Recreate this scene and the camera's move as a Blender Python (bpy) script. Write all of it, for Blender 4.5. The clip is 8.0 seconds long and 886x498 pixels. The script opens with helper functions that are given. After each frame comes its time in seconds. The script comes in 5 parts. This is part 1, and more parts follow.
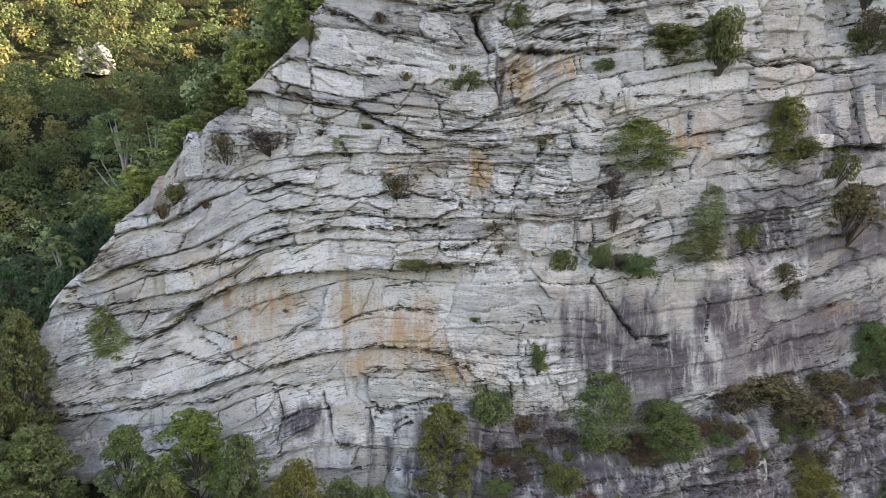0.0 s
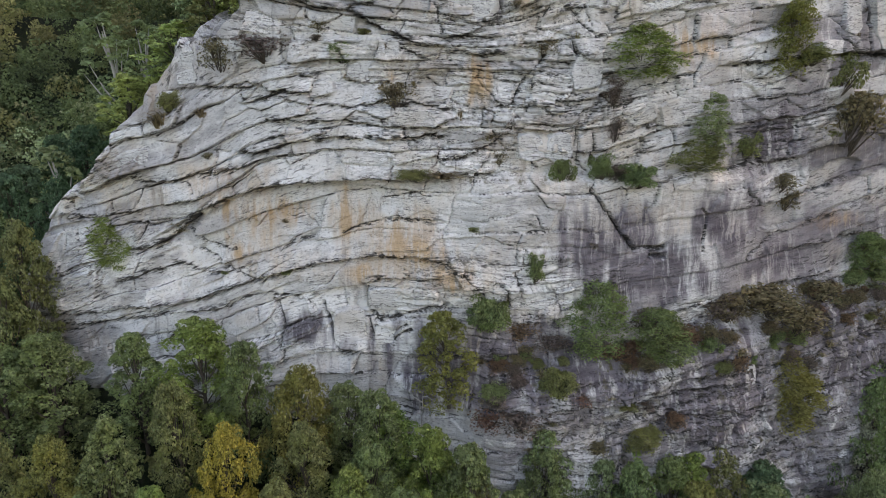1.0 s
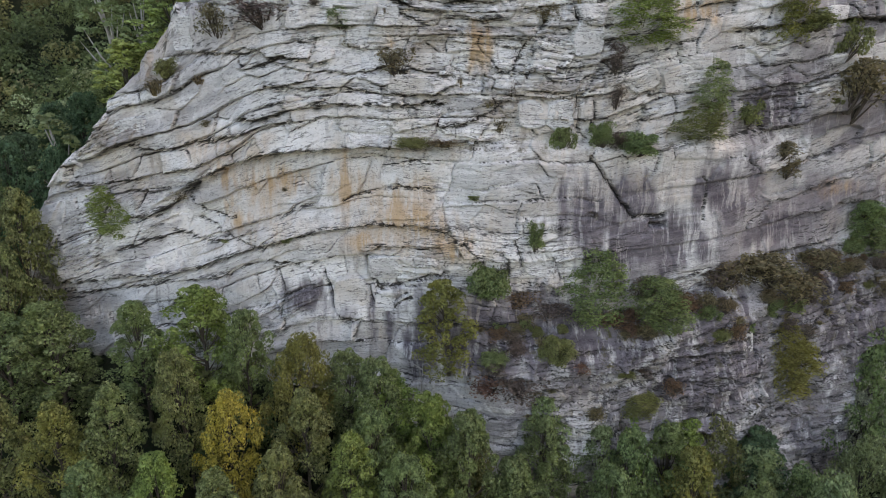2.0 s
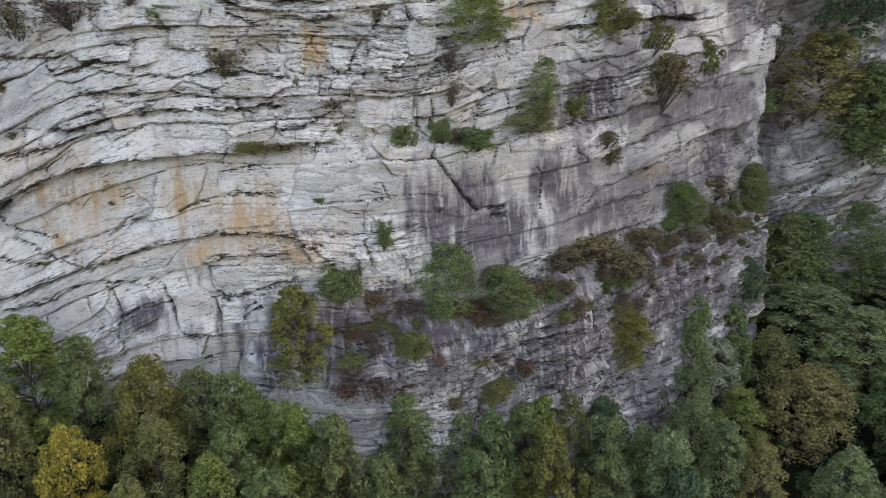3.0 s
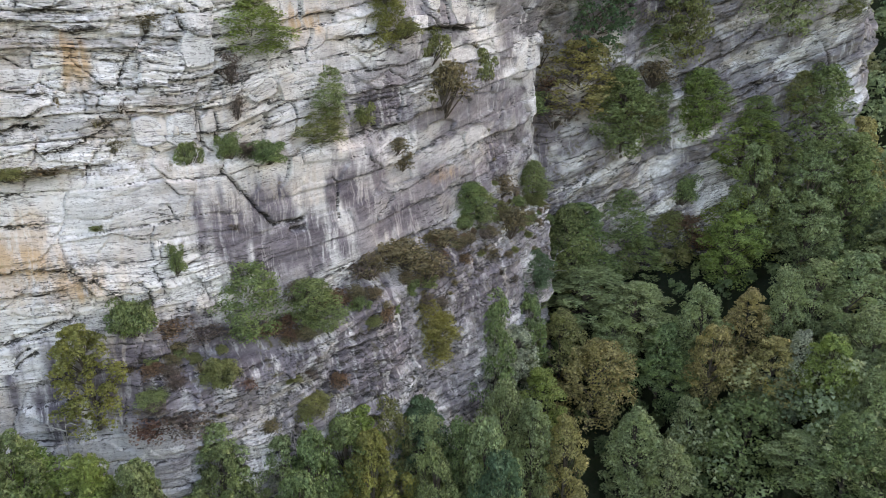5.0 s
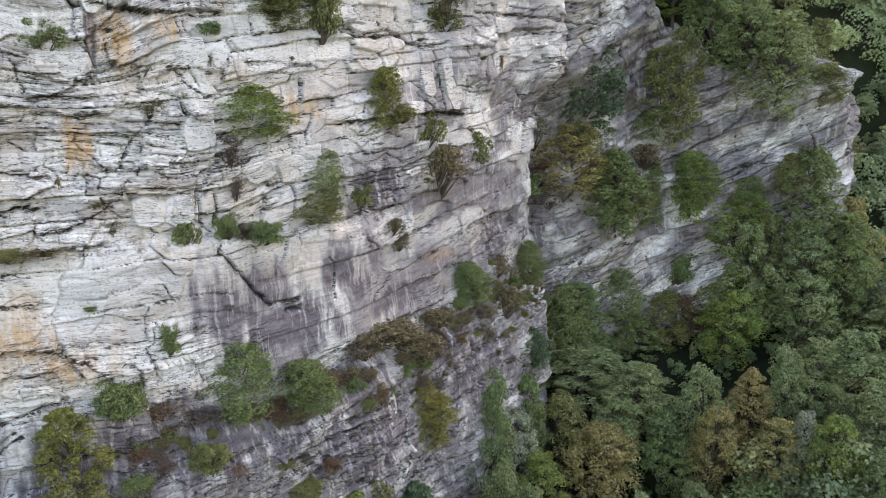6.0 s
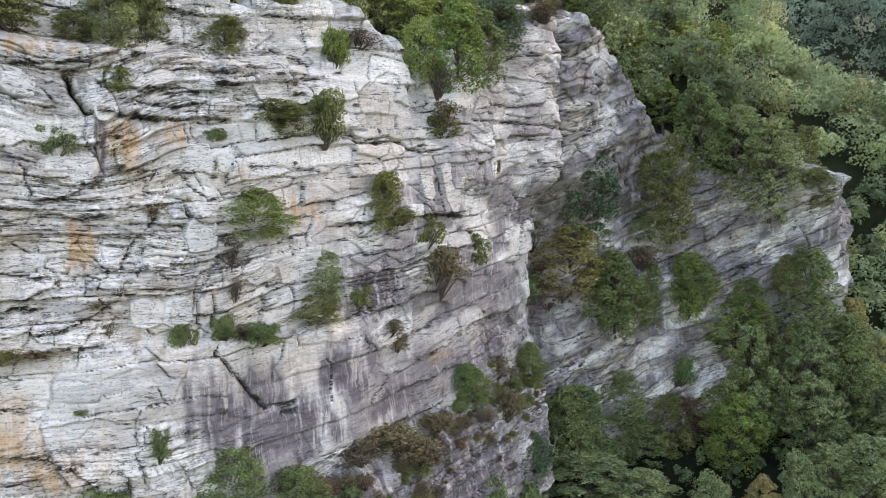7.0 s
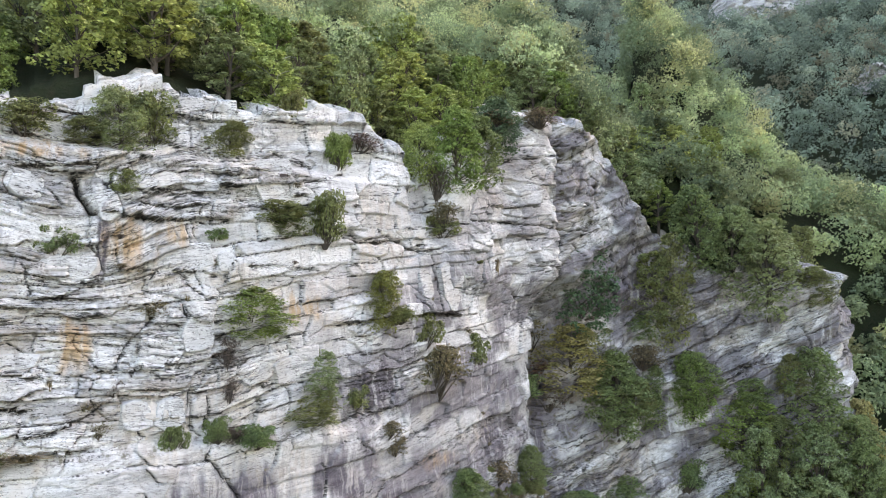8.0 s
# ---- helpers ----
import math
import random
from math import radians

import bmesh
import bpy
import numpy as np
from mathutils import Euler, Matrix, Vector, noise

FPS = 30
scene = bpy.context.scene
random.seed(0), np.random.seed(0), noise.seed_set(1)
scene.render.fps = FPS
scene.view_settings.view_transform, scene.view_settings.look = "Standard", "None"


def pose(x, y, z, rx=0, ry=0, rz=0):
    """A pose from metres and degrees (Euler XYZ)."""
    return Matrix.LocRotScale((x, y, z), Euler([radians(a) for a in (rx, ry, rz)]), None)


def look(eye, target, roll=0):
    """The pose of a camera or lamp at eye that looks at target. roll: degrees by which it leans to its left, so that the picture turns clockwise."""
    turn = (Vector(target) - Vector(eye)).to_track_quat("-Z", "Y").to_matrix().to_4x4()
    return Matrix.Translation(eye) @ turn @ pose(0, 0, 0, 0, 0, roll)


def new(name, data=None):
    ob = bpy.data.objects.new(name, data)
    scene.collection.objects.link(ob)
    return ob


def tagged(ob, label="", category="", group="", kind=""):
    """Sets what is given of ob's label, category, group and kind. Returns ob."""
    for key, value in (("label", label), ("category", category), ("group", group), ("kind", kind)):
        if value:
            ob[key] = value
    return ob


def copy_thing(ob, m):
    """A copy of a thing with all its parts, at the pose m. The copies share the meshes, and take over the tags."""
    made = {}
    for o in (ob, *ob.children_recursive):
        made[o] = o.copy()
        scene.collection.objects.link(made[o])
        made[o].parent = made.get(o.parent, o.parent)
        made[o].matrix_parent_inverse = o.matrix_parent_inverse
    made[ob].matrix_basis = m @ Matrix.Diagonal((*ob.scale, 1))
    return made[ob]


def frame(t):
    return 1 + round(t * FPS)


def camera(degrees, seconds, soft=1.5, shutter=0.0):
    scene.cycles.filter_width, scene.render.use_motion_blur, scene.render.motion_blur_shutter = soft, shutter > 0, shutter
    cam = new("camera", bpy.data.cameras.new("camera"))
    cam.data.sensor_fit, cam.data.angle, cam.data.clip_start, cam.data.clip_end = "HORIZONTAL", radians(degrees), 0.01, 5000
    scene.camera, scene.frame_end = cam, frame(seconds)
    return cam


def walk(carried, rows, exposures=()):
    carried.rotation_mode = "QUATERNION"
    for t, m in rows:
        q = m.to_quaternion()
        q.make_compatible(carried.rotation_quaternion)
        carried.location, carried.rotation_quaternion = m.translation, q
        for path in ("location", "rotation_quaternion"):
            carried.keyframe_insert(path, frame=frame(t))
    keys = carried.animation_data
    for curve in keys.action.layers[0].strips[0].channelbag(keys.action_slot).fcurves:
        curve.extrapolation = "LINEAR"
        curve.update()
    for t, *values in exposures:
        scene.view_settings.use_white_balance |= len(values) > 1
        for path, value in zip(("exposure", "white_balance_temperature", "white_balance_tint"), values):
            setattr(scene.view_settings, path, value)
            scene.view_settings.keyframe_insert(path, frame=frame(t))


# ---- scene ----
# ---------- camera: a hovering drone that turns and tilts on the spot ----------
cam = camera(64.86, 8.0, soft=0.6, shutter=0.1)
walk(cam, [
    (0, pose(0, 0, 0, 80.90, 0, 0.00)),
    (0.5, pose(0, 0, 0, 77.17, 0, -0.06)),
    (1, pose(0, 0, 0, 73.54, 0, -0.10)),
    (1.2, pose(0, 0, 0, 72.20, 0, -0.12)),
    (2.3, pose(0, 0, 0, 70.87, 0, -0.11)),
    (2.5, pose(0, 0, 0, 70.82, 0, -1.90)),
    (2.6, pose(0, 0, 0, 70.90, 0, -3.72)),
    (2.8, pose(0, 0, 0, 71.03, 0, -8.22)),
    (3, pose(0, 0, 0, 70.92, 0, -13.14)),
    (3.1, pose(0, 0, 0, 70.98, 0, -15.33)),
    (3.5, pose(0, 0, 0, 70.98, 0, -21.37)),
    (4, pose(0, 0, 0, 71.01, 0, -26.03)),
    (4.2, pose(0, 0, 0, 71.01, 0, -27.88)),
    (5.3, pose(0, 0, 0, 72.59, 0, -30.40)),
    (5.5, pose(0, 0, 0, 74.12, 0, -30.44)),
    (6, pose(0, 0, 0, 78.24, 0, -30.46)),
    (6.5, pose(0, 0, 0, 82.38, 0, -30.50)),
    (7, pose(0, 0, 0, 86.52, 0, -30.55)),
    (7.5, pose(0, 0, 0, 90.62, 0, -30.58)),
    (8, pose(0, 0, 0, 94.64, 0, -30.64)),
], exposures=[(0, 1.93, 8700, 20), (1.2, 1.84, 8700, 20), (2.5, 1.84, 8700, 20), (4, 2.35, 8700, 20), (5.5, 2.42, 8700, 20), (7, 2.42, 8600, 20), (8, 2.62, 8450, 20)])

# ---------- daylight: open sky, the sun behind the mountain ----------
SUN_AZIMUTH, SUN_HEIGHT = 85, 26          # degrees to the right of north, above the horizon
world = bpy.data.worlds.new("sky")
scene.world = world
world.use_nodes = True
_n, _l = world.node_tree.nodes, world.node_tree.links
_sky = _n.new("ShaderNodeTexSky")
_sky.sky_type, _sky.sun_disc = "NISHITA", False
_sky.sun_elevation, _sky.sun_rotation = radians(SUN_HEIGHT), radians(SUN_AZIMUTH)
_sky.air_density, _sky.dust_density, _sky.ozone_density = 1.0, 2.0, 1.0
_l.new(_sky.outputs[0], _n["Background"].inputs[0])
_n["Background"].inputs[1].default_value = 0.15
_sun = bpy.data.lights.new("sun", "SUN")
_sun.energy, _sun.angle, _sun.color = 4.6, radians(0.6), (1, .9, .74)
sun = new("sun", _sun)
_a, _e = radians(SUN_AZIMUTH), radians(SUN_HEIGHT)
_from = Vector((math.sin(_a) * math.cos(_e), math.cos(_a) * math.cos(_e), math.sin(_e)))
sun.matrix_world = look(_from * 900, (0, 0, 0))


# ---------- materials ----------
def material(name, rough=.85):
    m = bpy.data.materials.new(name)
    m.use_nodes = True
    p = m.node_tree.nodes["Principled BSDF"]
    p.inputs["Roughness"].default_value = rough
    p.inputs["Specular IOR Level"].default_value = .25
    return m, m.node_tree.nodes, m.node_tree.links, p


class Web:
    """Short words for the nodes of one material."""
    def __init__(self, nodes, links):
        self.n, self.l = nodes, links

    def put(self, socket, value):
        if isinstance(value, bpy.types.NodeSocket):
            self.l.new(value, socket)
        else:
            socket.default_value = value

    def attribute(self, name, out="Vector"):
        a = self.n.new("ShaderNodeAttribute")
        a.attribute_name = name
        return a.outputs[out]

    def stretch(self, vector, x, y, z):
        m = self.n.new("ShaderNodeVectorMath")
        m.operation = "MULTIPLY"
        self.put(m.inputs[0], vector)
        m.inputs[1].default_value = (x, y, z)
        return m.outputs[0]

    def grain(self, vector, scale, detail=5, rough=.6):
        t = self.n.new("ShaderNodeTexNoise")
        self.put(t.inputs["Vector"], vector)
        t.inputs["Scale"].default_value, t.inputs["Detail"].default_value = scale, detail
        t.inputs["Roughness"].default_value = rough
        return t.outputs["Fac"]

    def spread(self, value, a, b, c=0., d=1.):
        m = self.n.new("ShaderNodeMapRange")
        self.put(m.inputs[0], value)
        for i, v in enumerate((a, b, c, d)):
            m.inputs[i + 1].default_value = v
        return m.outputs[0]

    def sum(self, op, a, b):
        m = self.n.new("ShaderNodeMath")
        m.operation = op
        self.put(m.inputs[0], a), self.put(m.inputs[1], b)
        return m.outputs[0]

    def mix(self, fac, a, b, blend="MIX"):
        m = self.n.new("ShaderNodeMix")
        m.data_type, m.blend_type = "RGBA", blend
        self.put(m.inputs[0], fac)
        self.put(m.inputs[6], a if isinstance(a, bpy.types.NodeSocket) else (*a, 1))
        self.put(m.inputs[7], b if isinstance(b, bpy.types.NodeSocket) else (*b, 1))
        return m.outputs[2]

    def bump(self, height, strength, distance, normal=None):
        b = self.n.new("ShaderNodeBump")
        self.put(b.inputs["Height"], height)
        b.inputs["Strength"].default_value, b.inputs["Distance"].default_value = strength, distance
        if normal:
            self.l.new(normal, b.inputs["Normal"])
        return b.outputs[0]


def rock_material():
    m, n, l, p = material("gneiss", .9)
    w = Web(n, l)
    bed, face = w.attribute("bed"), w.attribute("face")
    patch = w.grain(face, .11, 5, .65)
    blotch = w.grain(w.stretch(bed, .45, 1, 1.5), .8, 7, .72)
    layers = w.grain(w.stretch(bed, .22, 1, 5.0), 1.1, 7, .70)
    fine = w.grain(w.stretch(face, .8, 1, 1.2), 4.5, 6, .72)
    sway = n.new("ShaderNodeVectorMath")
    sway.operation = "MULTIPLY_ADD"
    drift = n.new("ShaderNodeTexNoise")
    drift.inputs["Scale"].default_value, drift.inputs["Detail"].default_value = .55, 3
    l.new(face, drift.inputs["Vector"])
    l.new(drift.outputs["Color"], sway.inputs[0])
    sway.inputs[1].default_value = (.8, 0, 0)
    l.new(w.stretch(face, 1.0, 1, .07), sway.inputs[2])
    streak = w.grain(sway.outputs[0], 1.7, 5, .68)
    col = w.mix(w.spread(patch, .38, .62), (.50, .505, .50), (.70, .70, .69))
    col = w.mix(w.spread(blotch, .42, .58), col, (.80, .80, .79))
    tone = w.attribute("tone", "Fac")
    col = w.mix(w.spread(tone, .47, .20, 0, .8), col, (.29, .285, .285))
    col = w.mix(w.spread(tone, .52, .74, 0, .85), col, (.87, .87, .86))
    col = w.mix(w.spread(fine, .56, .62, 0, .68), col, (.22, .215, .21))
    sheet = w.attribute("sheet", "Fac")
    col = w.mix(w.sum("MULTIPLY", w.spread(layers, .58, .64, 0, .65), sheet), col, (.22, .215, .21))
    col = w.mix(w.sum("MULTIPLY", w.spread(streak, .54, .64, 0, .6), w.spread(w.grain(face, .2, 3), .45, .6)), col, (.27, .26, .265))
    warm = w.grain(face, .23, 4, .6)
    col = w.mix(w.spread(warm, .5, .72, 0, .45), col, (.50, .41, .30))
    white = w.sum("MULTIPLY", w.attribute("white", "Fac"), w.spread(streak, .36, .60, .1, 1))
    col = w.mix(white, col, (.76, .76, .745))
    ochre = w.sum("MULTIPLY", w.attribute("ochre", "Fac"), w.spread(streak, .36, .54, .2, 1))
    col = w.mix(ochre, col, w.mix(patch, (.62, .42, .22), (.53, .32, .15)))
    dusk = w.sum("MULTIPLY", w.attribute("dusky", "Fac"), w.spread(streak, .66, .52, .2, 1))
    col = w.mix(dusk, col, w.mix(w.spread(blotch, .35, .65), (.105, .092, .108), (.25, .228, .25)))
    mark = w.attribute("crust_shade", "Fac")
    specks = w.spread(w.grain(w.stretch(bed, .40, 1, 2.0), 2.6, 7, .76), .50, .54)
    # lichen specks beside cracks, and crack shade painted solid black in their cores
    crust_shade = w.sum("MAXIMUM", w.sum("MULTIPLY", specks, w.spread(mark, .10, .45)), w.spread(mark, .70, .92, 0, .94))
    lichen = w.spread(w.grain(w.stretch(bed, .38, 1, 2.2), 2.4, 7, .78), .55, .58)
    lichen = w.sum("MULTIPLY", lichen, w.spread(w.grain(w.stretch(bed, .5, 1, 1.3), .24, 4), .46, .60, 0, .9))
    crust_shade = w.sum("MAXIMUM", crust_shade, lichen)
    thread = 0.
    for wide, high, scale, thin, low, top in ((.10, 1, .9, .006, .45, .49), (.14, 1, 2.0, .008, .46, .50), (.20, 1, 4.2, .011, .49, .53)):
        level = w.sum("ABSOLUTE", w.sum("SUBTRACT", w.grain(w.stretch(bed, wide, .2, high), scale, 5, .6), .46), 0.)
        line = w.sum("MULTIPLY", w.spread(level, thin * .4, thin, 1, 0), w.spread(w.grain(w.stretch(bed, .5, 1, 1), .45 + .3 * scale, 4), low, top))
        thread = w.sum("MAXIMUM", w.sum("MULTIPLY", line, w.spread(sheet, .1, .7, .3, 1)), thread)
    col = w.mix(w.sum("MULTIPLY", w.sum("MAXIMUM", crust_shade, thread), .95), col, (.030, .029, .027))
    moss = w.sum("MULTIPLY", w.spread(w.grain(face, 1.3, 5, .7), .54, .66), w.attribute("turf", "Fac"))
    col = w.mix(moss, col, w.mix(fine, (.07, .085, .03), (.17, .13, .07)))
    l.new(col, p.inputs["Base Color"])
    nrm = w.bump(thread, -.8, .12)
    nrm = w.bump(layers, .5, .16, nrm)
    for scale, deep in ((.7, .30), (2.0, .20), (5.0, .10)):
        chip = n.new("ShaderNodeTexVoronoi")
        chip.inputs["Scale"].default_value = scale
        at = w.stretch(bed, .55, .8, 1.4)
        l.new(at, chip.inputs["Vector"])
        ops = []
        for op, p0, p1 in (("SUBTRACT", at, chip.outputs["Position"]), ("SUBTRACT", chip.outputs["Color"], (.5, .5, .5))):
            v = n.new("ShaderNodeVectorMath")
            v.operation = op
            w.put(v.inputs[0], p0), w.put(v.inputs[1], p1)
            ops.append(v.outputs[0])
        dot = n.new("ShaderNodeVectorMath")
        dot.operation = "DOT_PRODUCT"
        l.new(ops[0], dot.inputs[0]), l.new(ops[1], dot.inputs[1])
        nrm = w.bump(dot.outputs["Value"], .7, deep, nrm)
    nrm = w.bump(fine, .6, .07, nrm)
    l.new(nrm, p.inputs["Normal"])
    return m


def leaf_material(name, rgb, spread=.55):
    m, n, l, p = material(name, .6)
    w = Web(n, l)
    geo, info = n.new("ShaderNodeNewGeometry"), n.new("ShaderNodeObjectInfo")
    hsv = n.new("ShaderNodeHueSaturation")
    hsv.inputs["Color"].default_value = (*rgb, 1)
    hsv.inputs["Saturation"].default_value = .88
    l.new(w.spread(info.outputs["Random"], 0, 1, .475, .52), hsv.inputs["Hue"])
    l.new(w.spread(geo.outputs["Random Per Island"], 0, 1, 1 - spread, 1 + spread), hsv.inputs["Value"])
    tint = w.mix(w.spread(w.grain(n.new("ShaderNodeTexCoord").outputs["Object"], .45, 3), .45, .7, 0, .5),
                 hsv.outputs[0], tuple(min(1, c * k) for c, k in zip(rgb, (1.5, 1.4, 1.15))))
    l.new(tint, p.inputs["Base Color"])
    thin = n.new("ShaderNodeBsdfTranslucent")
    l.new(tint, thin.inputs[0])
    both = n.new("ShaderNodeMixShader")
    both.inputs[0].default_value = .38
    l.new(p.outputs[0], both.inputs[1]), l.new(thin.outputs[0], both.inputs[2])
    l.new(both.outputs[0], n["Material Output"].inputs[0])
    return m


def bark_material(name, a, b):
    m, n, l, p = material(name, .9)
    w = Web(n, l)
    at = n.new("ShaderNodeTexCoord").outputs["Object"]
    g = w.grain(w.stretch(at, 1, 1, .25), 6, 5)
    l.new(w.mix(g, a, b), p.inputs["Base Color"])
    l.new(w.bump(g, .6, .03), p.inputs["Normal"])
    return m


def soil_material():
    m, n, l, p = material("forest_floor", .95)
    w = Web(n, l)
    at = n.new("ShaderNodeTexCoord").outputs["Object"]
    big, small = w.grain(at, .12, 6, .65), w.grain(at, 1.6, 6, .7)
    # canopy shade is painted into the soil colour, so gaps between crowns go dark
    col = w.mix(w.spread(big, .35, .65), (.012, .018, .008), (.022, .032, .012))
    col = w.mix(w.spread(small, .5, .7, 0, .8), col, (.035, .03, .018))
    l.new(col, p.inputs["Base Color"])
    l.new(w.bump(small, .8, .5), p.inputs["Normal"])
    return m


ROCK, SOIL = rock_material(), soil_material()
BARK = bark_material("bark", (.06, .05, .04), (.14, .12, .10))
BIRCH = bark_material("birch_bark", (.30, .29, .27), (.55, .54, .51))
LEAF = {k: leaf_material("leaves_" + k, c) for k, c in {
    "green": (.185, .262, .10), "bright": (.215, .305, .075), "olive": (.215, .245, .09), "gold": (.25, .25, .065),
    "yellow": (.44, .37, .055), "pale": (.25, .325, .145), "silver": (.34, .38, .27), "dark": (.10, .18, .09),
    "umber": (.34, .30, .115), "dry": (.21, .18, .10), "heath": (.18, .145, .125), "rust": (.22, .135, .085),
    # the last kind holds the soft sun on the rim trees in its colour
    "straw": (.30, .25, .14), "fresh": (.36, .44, .13)}.items()}
WORD = {"green": "green", "bright": "fresh bright green", "olive": "olive green", "gold": "yellowing olive",
        "yellow": "autumn yellow", "pale": "pale green", "silver": "grey-green", "dark": "dark green",
        "umber": "browning autumn", "dry": "half-dry brownish", "heath": "grey-brown dry", "rust": "rust-brown",
        "straw": "straw-coloured dry", "fresh": "light yellow-green"}

# ---------- the lie of the land: plan curve of the rock wall, its rim and foot ----------
PLAN = [(-70, 96), (-58, 82), (-46, 71), (-30, 63), (-5, 58.5), (18, 59), (36, 63.5), (48, 68.5), (55, 73),
        (59.5, 78.5), (64, 77), (76, 74), (90, 66.5), (98, 58.5), (102, 57.5), (107, 63), (110, 75), (112, 90)]
RIM = [(-84, -40), (-52, -31), (-45, -26.7), (-36.3, -13.6), (-30.5, -10), (-24.2, -4.3), (-19.8, 1.1), (-14.3, 6.3),
       (-9.8, 10.9), (-5, 14.6), (1, 17.4), (8, 18.6), (14, 17.4), (20, 17.2), (27, 18), (32, 16.5), (36.6, 13.2), (40.3, 16.8),
       (60, 23.5), (68, 25.2), (77.5, 24.2), (82.8, 15.9), (88, 9.3), (97, 5), (111, 5.5), (118, 3), (126, -4), (150, -30)]
FOOT = [(-84, -36), (-46, -31), (-36, -33), (-18, -33), (-10, -34), (-2, -37), (6, -43), (26, -49), (46, -46.5), (60, -42), (72, -37.5),
        (87, -36), (103, -33), (120, -32), (150, -34)]


def spline(points, n=60):
    p = np.array(points, float)
    q = np.vstack([2 * p[0] - p[1], p, 2 * p[-1] - p[-2]])
    t = np.linspace(0, 1, n, endpoint=False)[:, None]
    runs = [.5 * (2 * q[i] + (q[i + 1] - q[i - 1]) * t + (2 * q[i - 1] - 5 * q[i] + 4 * q[i + 1] - q[i + 2]) * t ** 2
                  + (3 * q[i] - q[i - 1] - 3 * q[i + 1] + q[i + 2]) * t ** 3) for i in range(1, len(q) - 2)]
    return np.vstack(runs + [p[-1:]])


CURVE = spline(PLAN)
RUN = np.concatenate([[0], np.cumsum(np.linalg.norm(np.diff(CURVE, axis=0), axis=1))])
RUN -= np.interp(0, CURVE[:, 0], RUN)
_side = np.gradient(CURVE, RUN, axis=0)
for _ in range(60):
    _side[1:-1] = (_side[:-2] + _side[1:-1] + _side[2:]) / 3
_side /= np.linalg.norm(_side, axis=1)[:, None]
OUT = np.stack([_side[:, 1], -_side[:, 0]], 1)        # towards the valley


def along(table, u):
    return np.interp(u, [a for a, b in table], [b for a, b in table])


def rise(x, a, b):
    t = np.clip((x - a) / (b - a), 0, 1)
    return t * t * (3 - 2 * t)


def terrace(u, z):
    """How far the wall stands out towards the valley, in its large steps."""
    u, z = np.asarray(u, float), np.asarray(z, float)
    o = -.05 * z
    o = o + 1.0 * rise(u, -6, 0) * rise(u, 34, 24) * rise(z, -10.2, -11.4)
    shelf = np.interp(u, [0, 13, 23, 31, 41, 55], [-26, -26.6, -23.9, -22.8, -21.8, -21.4])
    o = o + 2.4 * rise(u, 0, 6) * rise(u, 64, 56) * rise(z - shelf, .4, -2.2)
    arch = np.interp(u, [-29, -23, -19, -15.5, -9, 4], [-18.5, -15.1, -13.2, -11.9, -11.2, -10.7])
    o = o - .9 * rise(u, -28, -22) * rise(u, 5, 0) * rise(z - arch, .1, -.25) * rise(z - arch, -9, -4)
    o = o - 1.6 * rise(u, -12, -4) * rise(u, 33, 26) * rise(z, 11.6, 12.8)
    o = o + 4.0 * rise(u, 50, 60) * rise(u, 80, 69) * rise(z, -2, 5)
    o = o + 1.2 * rise(u, 38, 40) * rise(u, 84, 80) * rise(z, 0, 4)
    o = o - 1.5 * rise(u, 33.5, 35.5) * rise(u, 39.5, 37.5) * rise(z, 6, 10)
    return o


# ---------- smooth noise on a table of random numbers ----------
_table = np.random.RandomState(7).rand(512, 512)


def value(x, y, seed=0):
    x, y = np.asarray(x, float) + seed * 37.7, np.asarray(y, float) + seed * 91.3
    i, j = np.floor(x).astype(int), np.floor(y).astype(int)
    a, b = x - i, y - j
    a, b = a * a * (3 - 2 * a), b * b * (3 - 2 * b)
    i0, i1, j0, j1 = i % 512, (i + 1) % 512, j % 512, (j + 1) % 512
    return (_table[i0, j0] * (1 - a) * (1 - b) + _table[i1, j0] * a * (1 - b)
            + _table[i0, j1] * (1 - a) * b + _table[i1, j1] * a * b) * 2 - 1


def fractal(x, y, seed=0, octaves=5, gain=.5):
    total, amp = 0, 1
    for k in range(octaves):
        total = total + amp * value(x * 2 ** k, y * 2 ** k, seed + k)
        amp *= gain
    return total


def chance(i, j, seed=0):
    h = (i * 374761393 + j * 668265263 + seed * 2246822519) & 0xffffffff
    h = ((h ^ (h >> 13)) * 1274126177) & 0xffffffff
    return ((h ^ (h >> 16)) & 0xffff) / 65535.


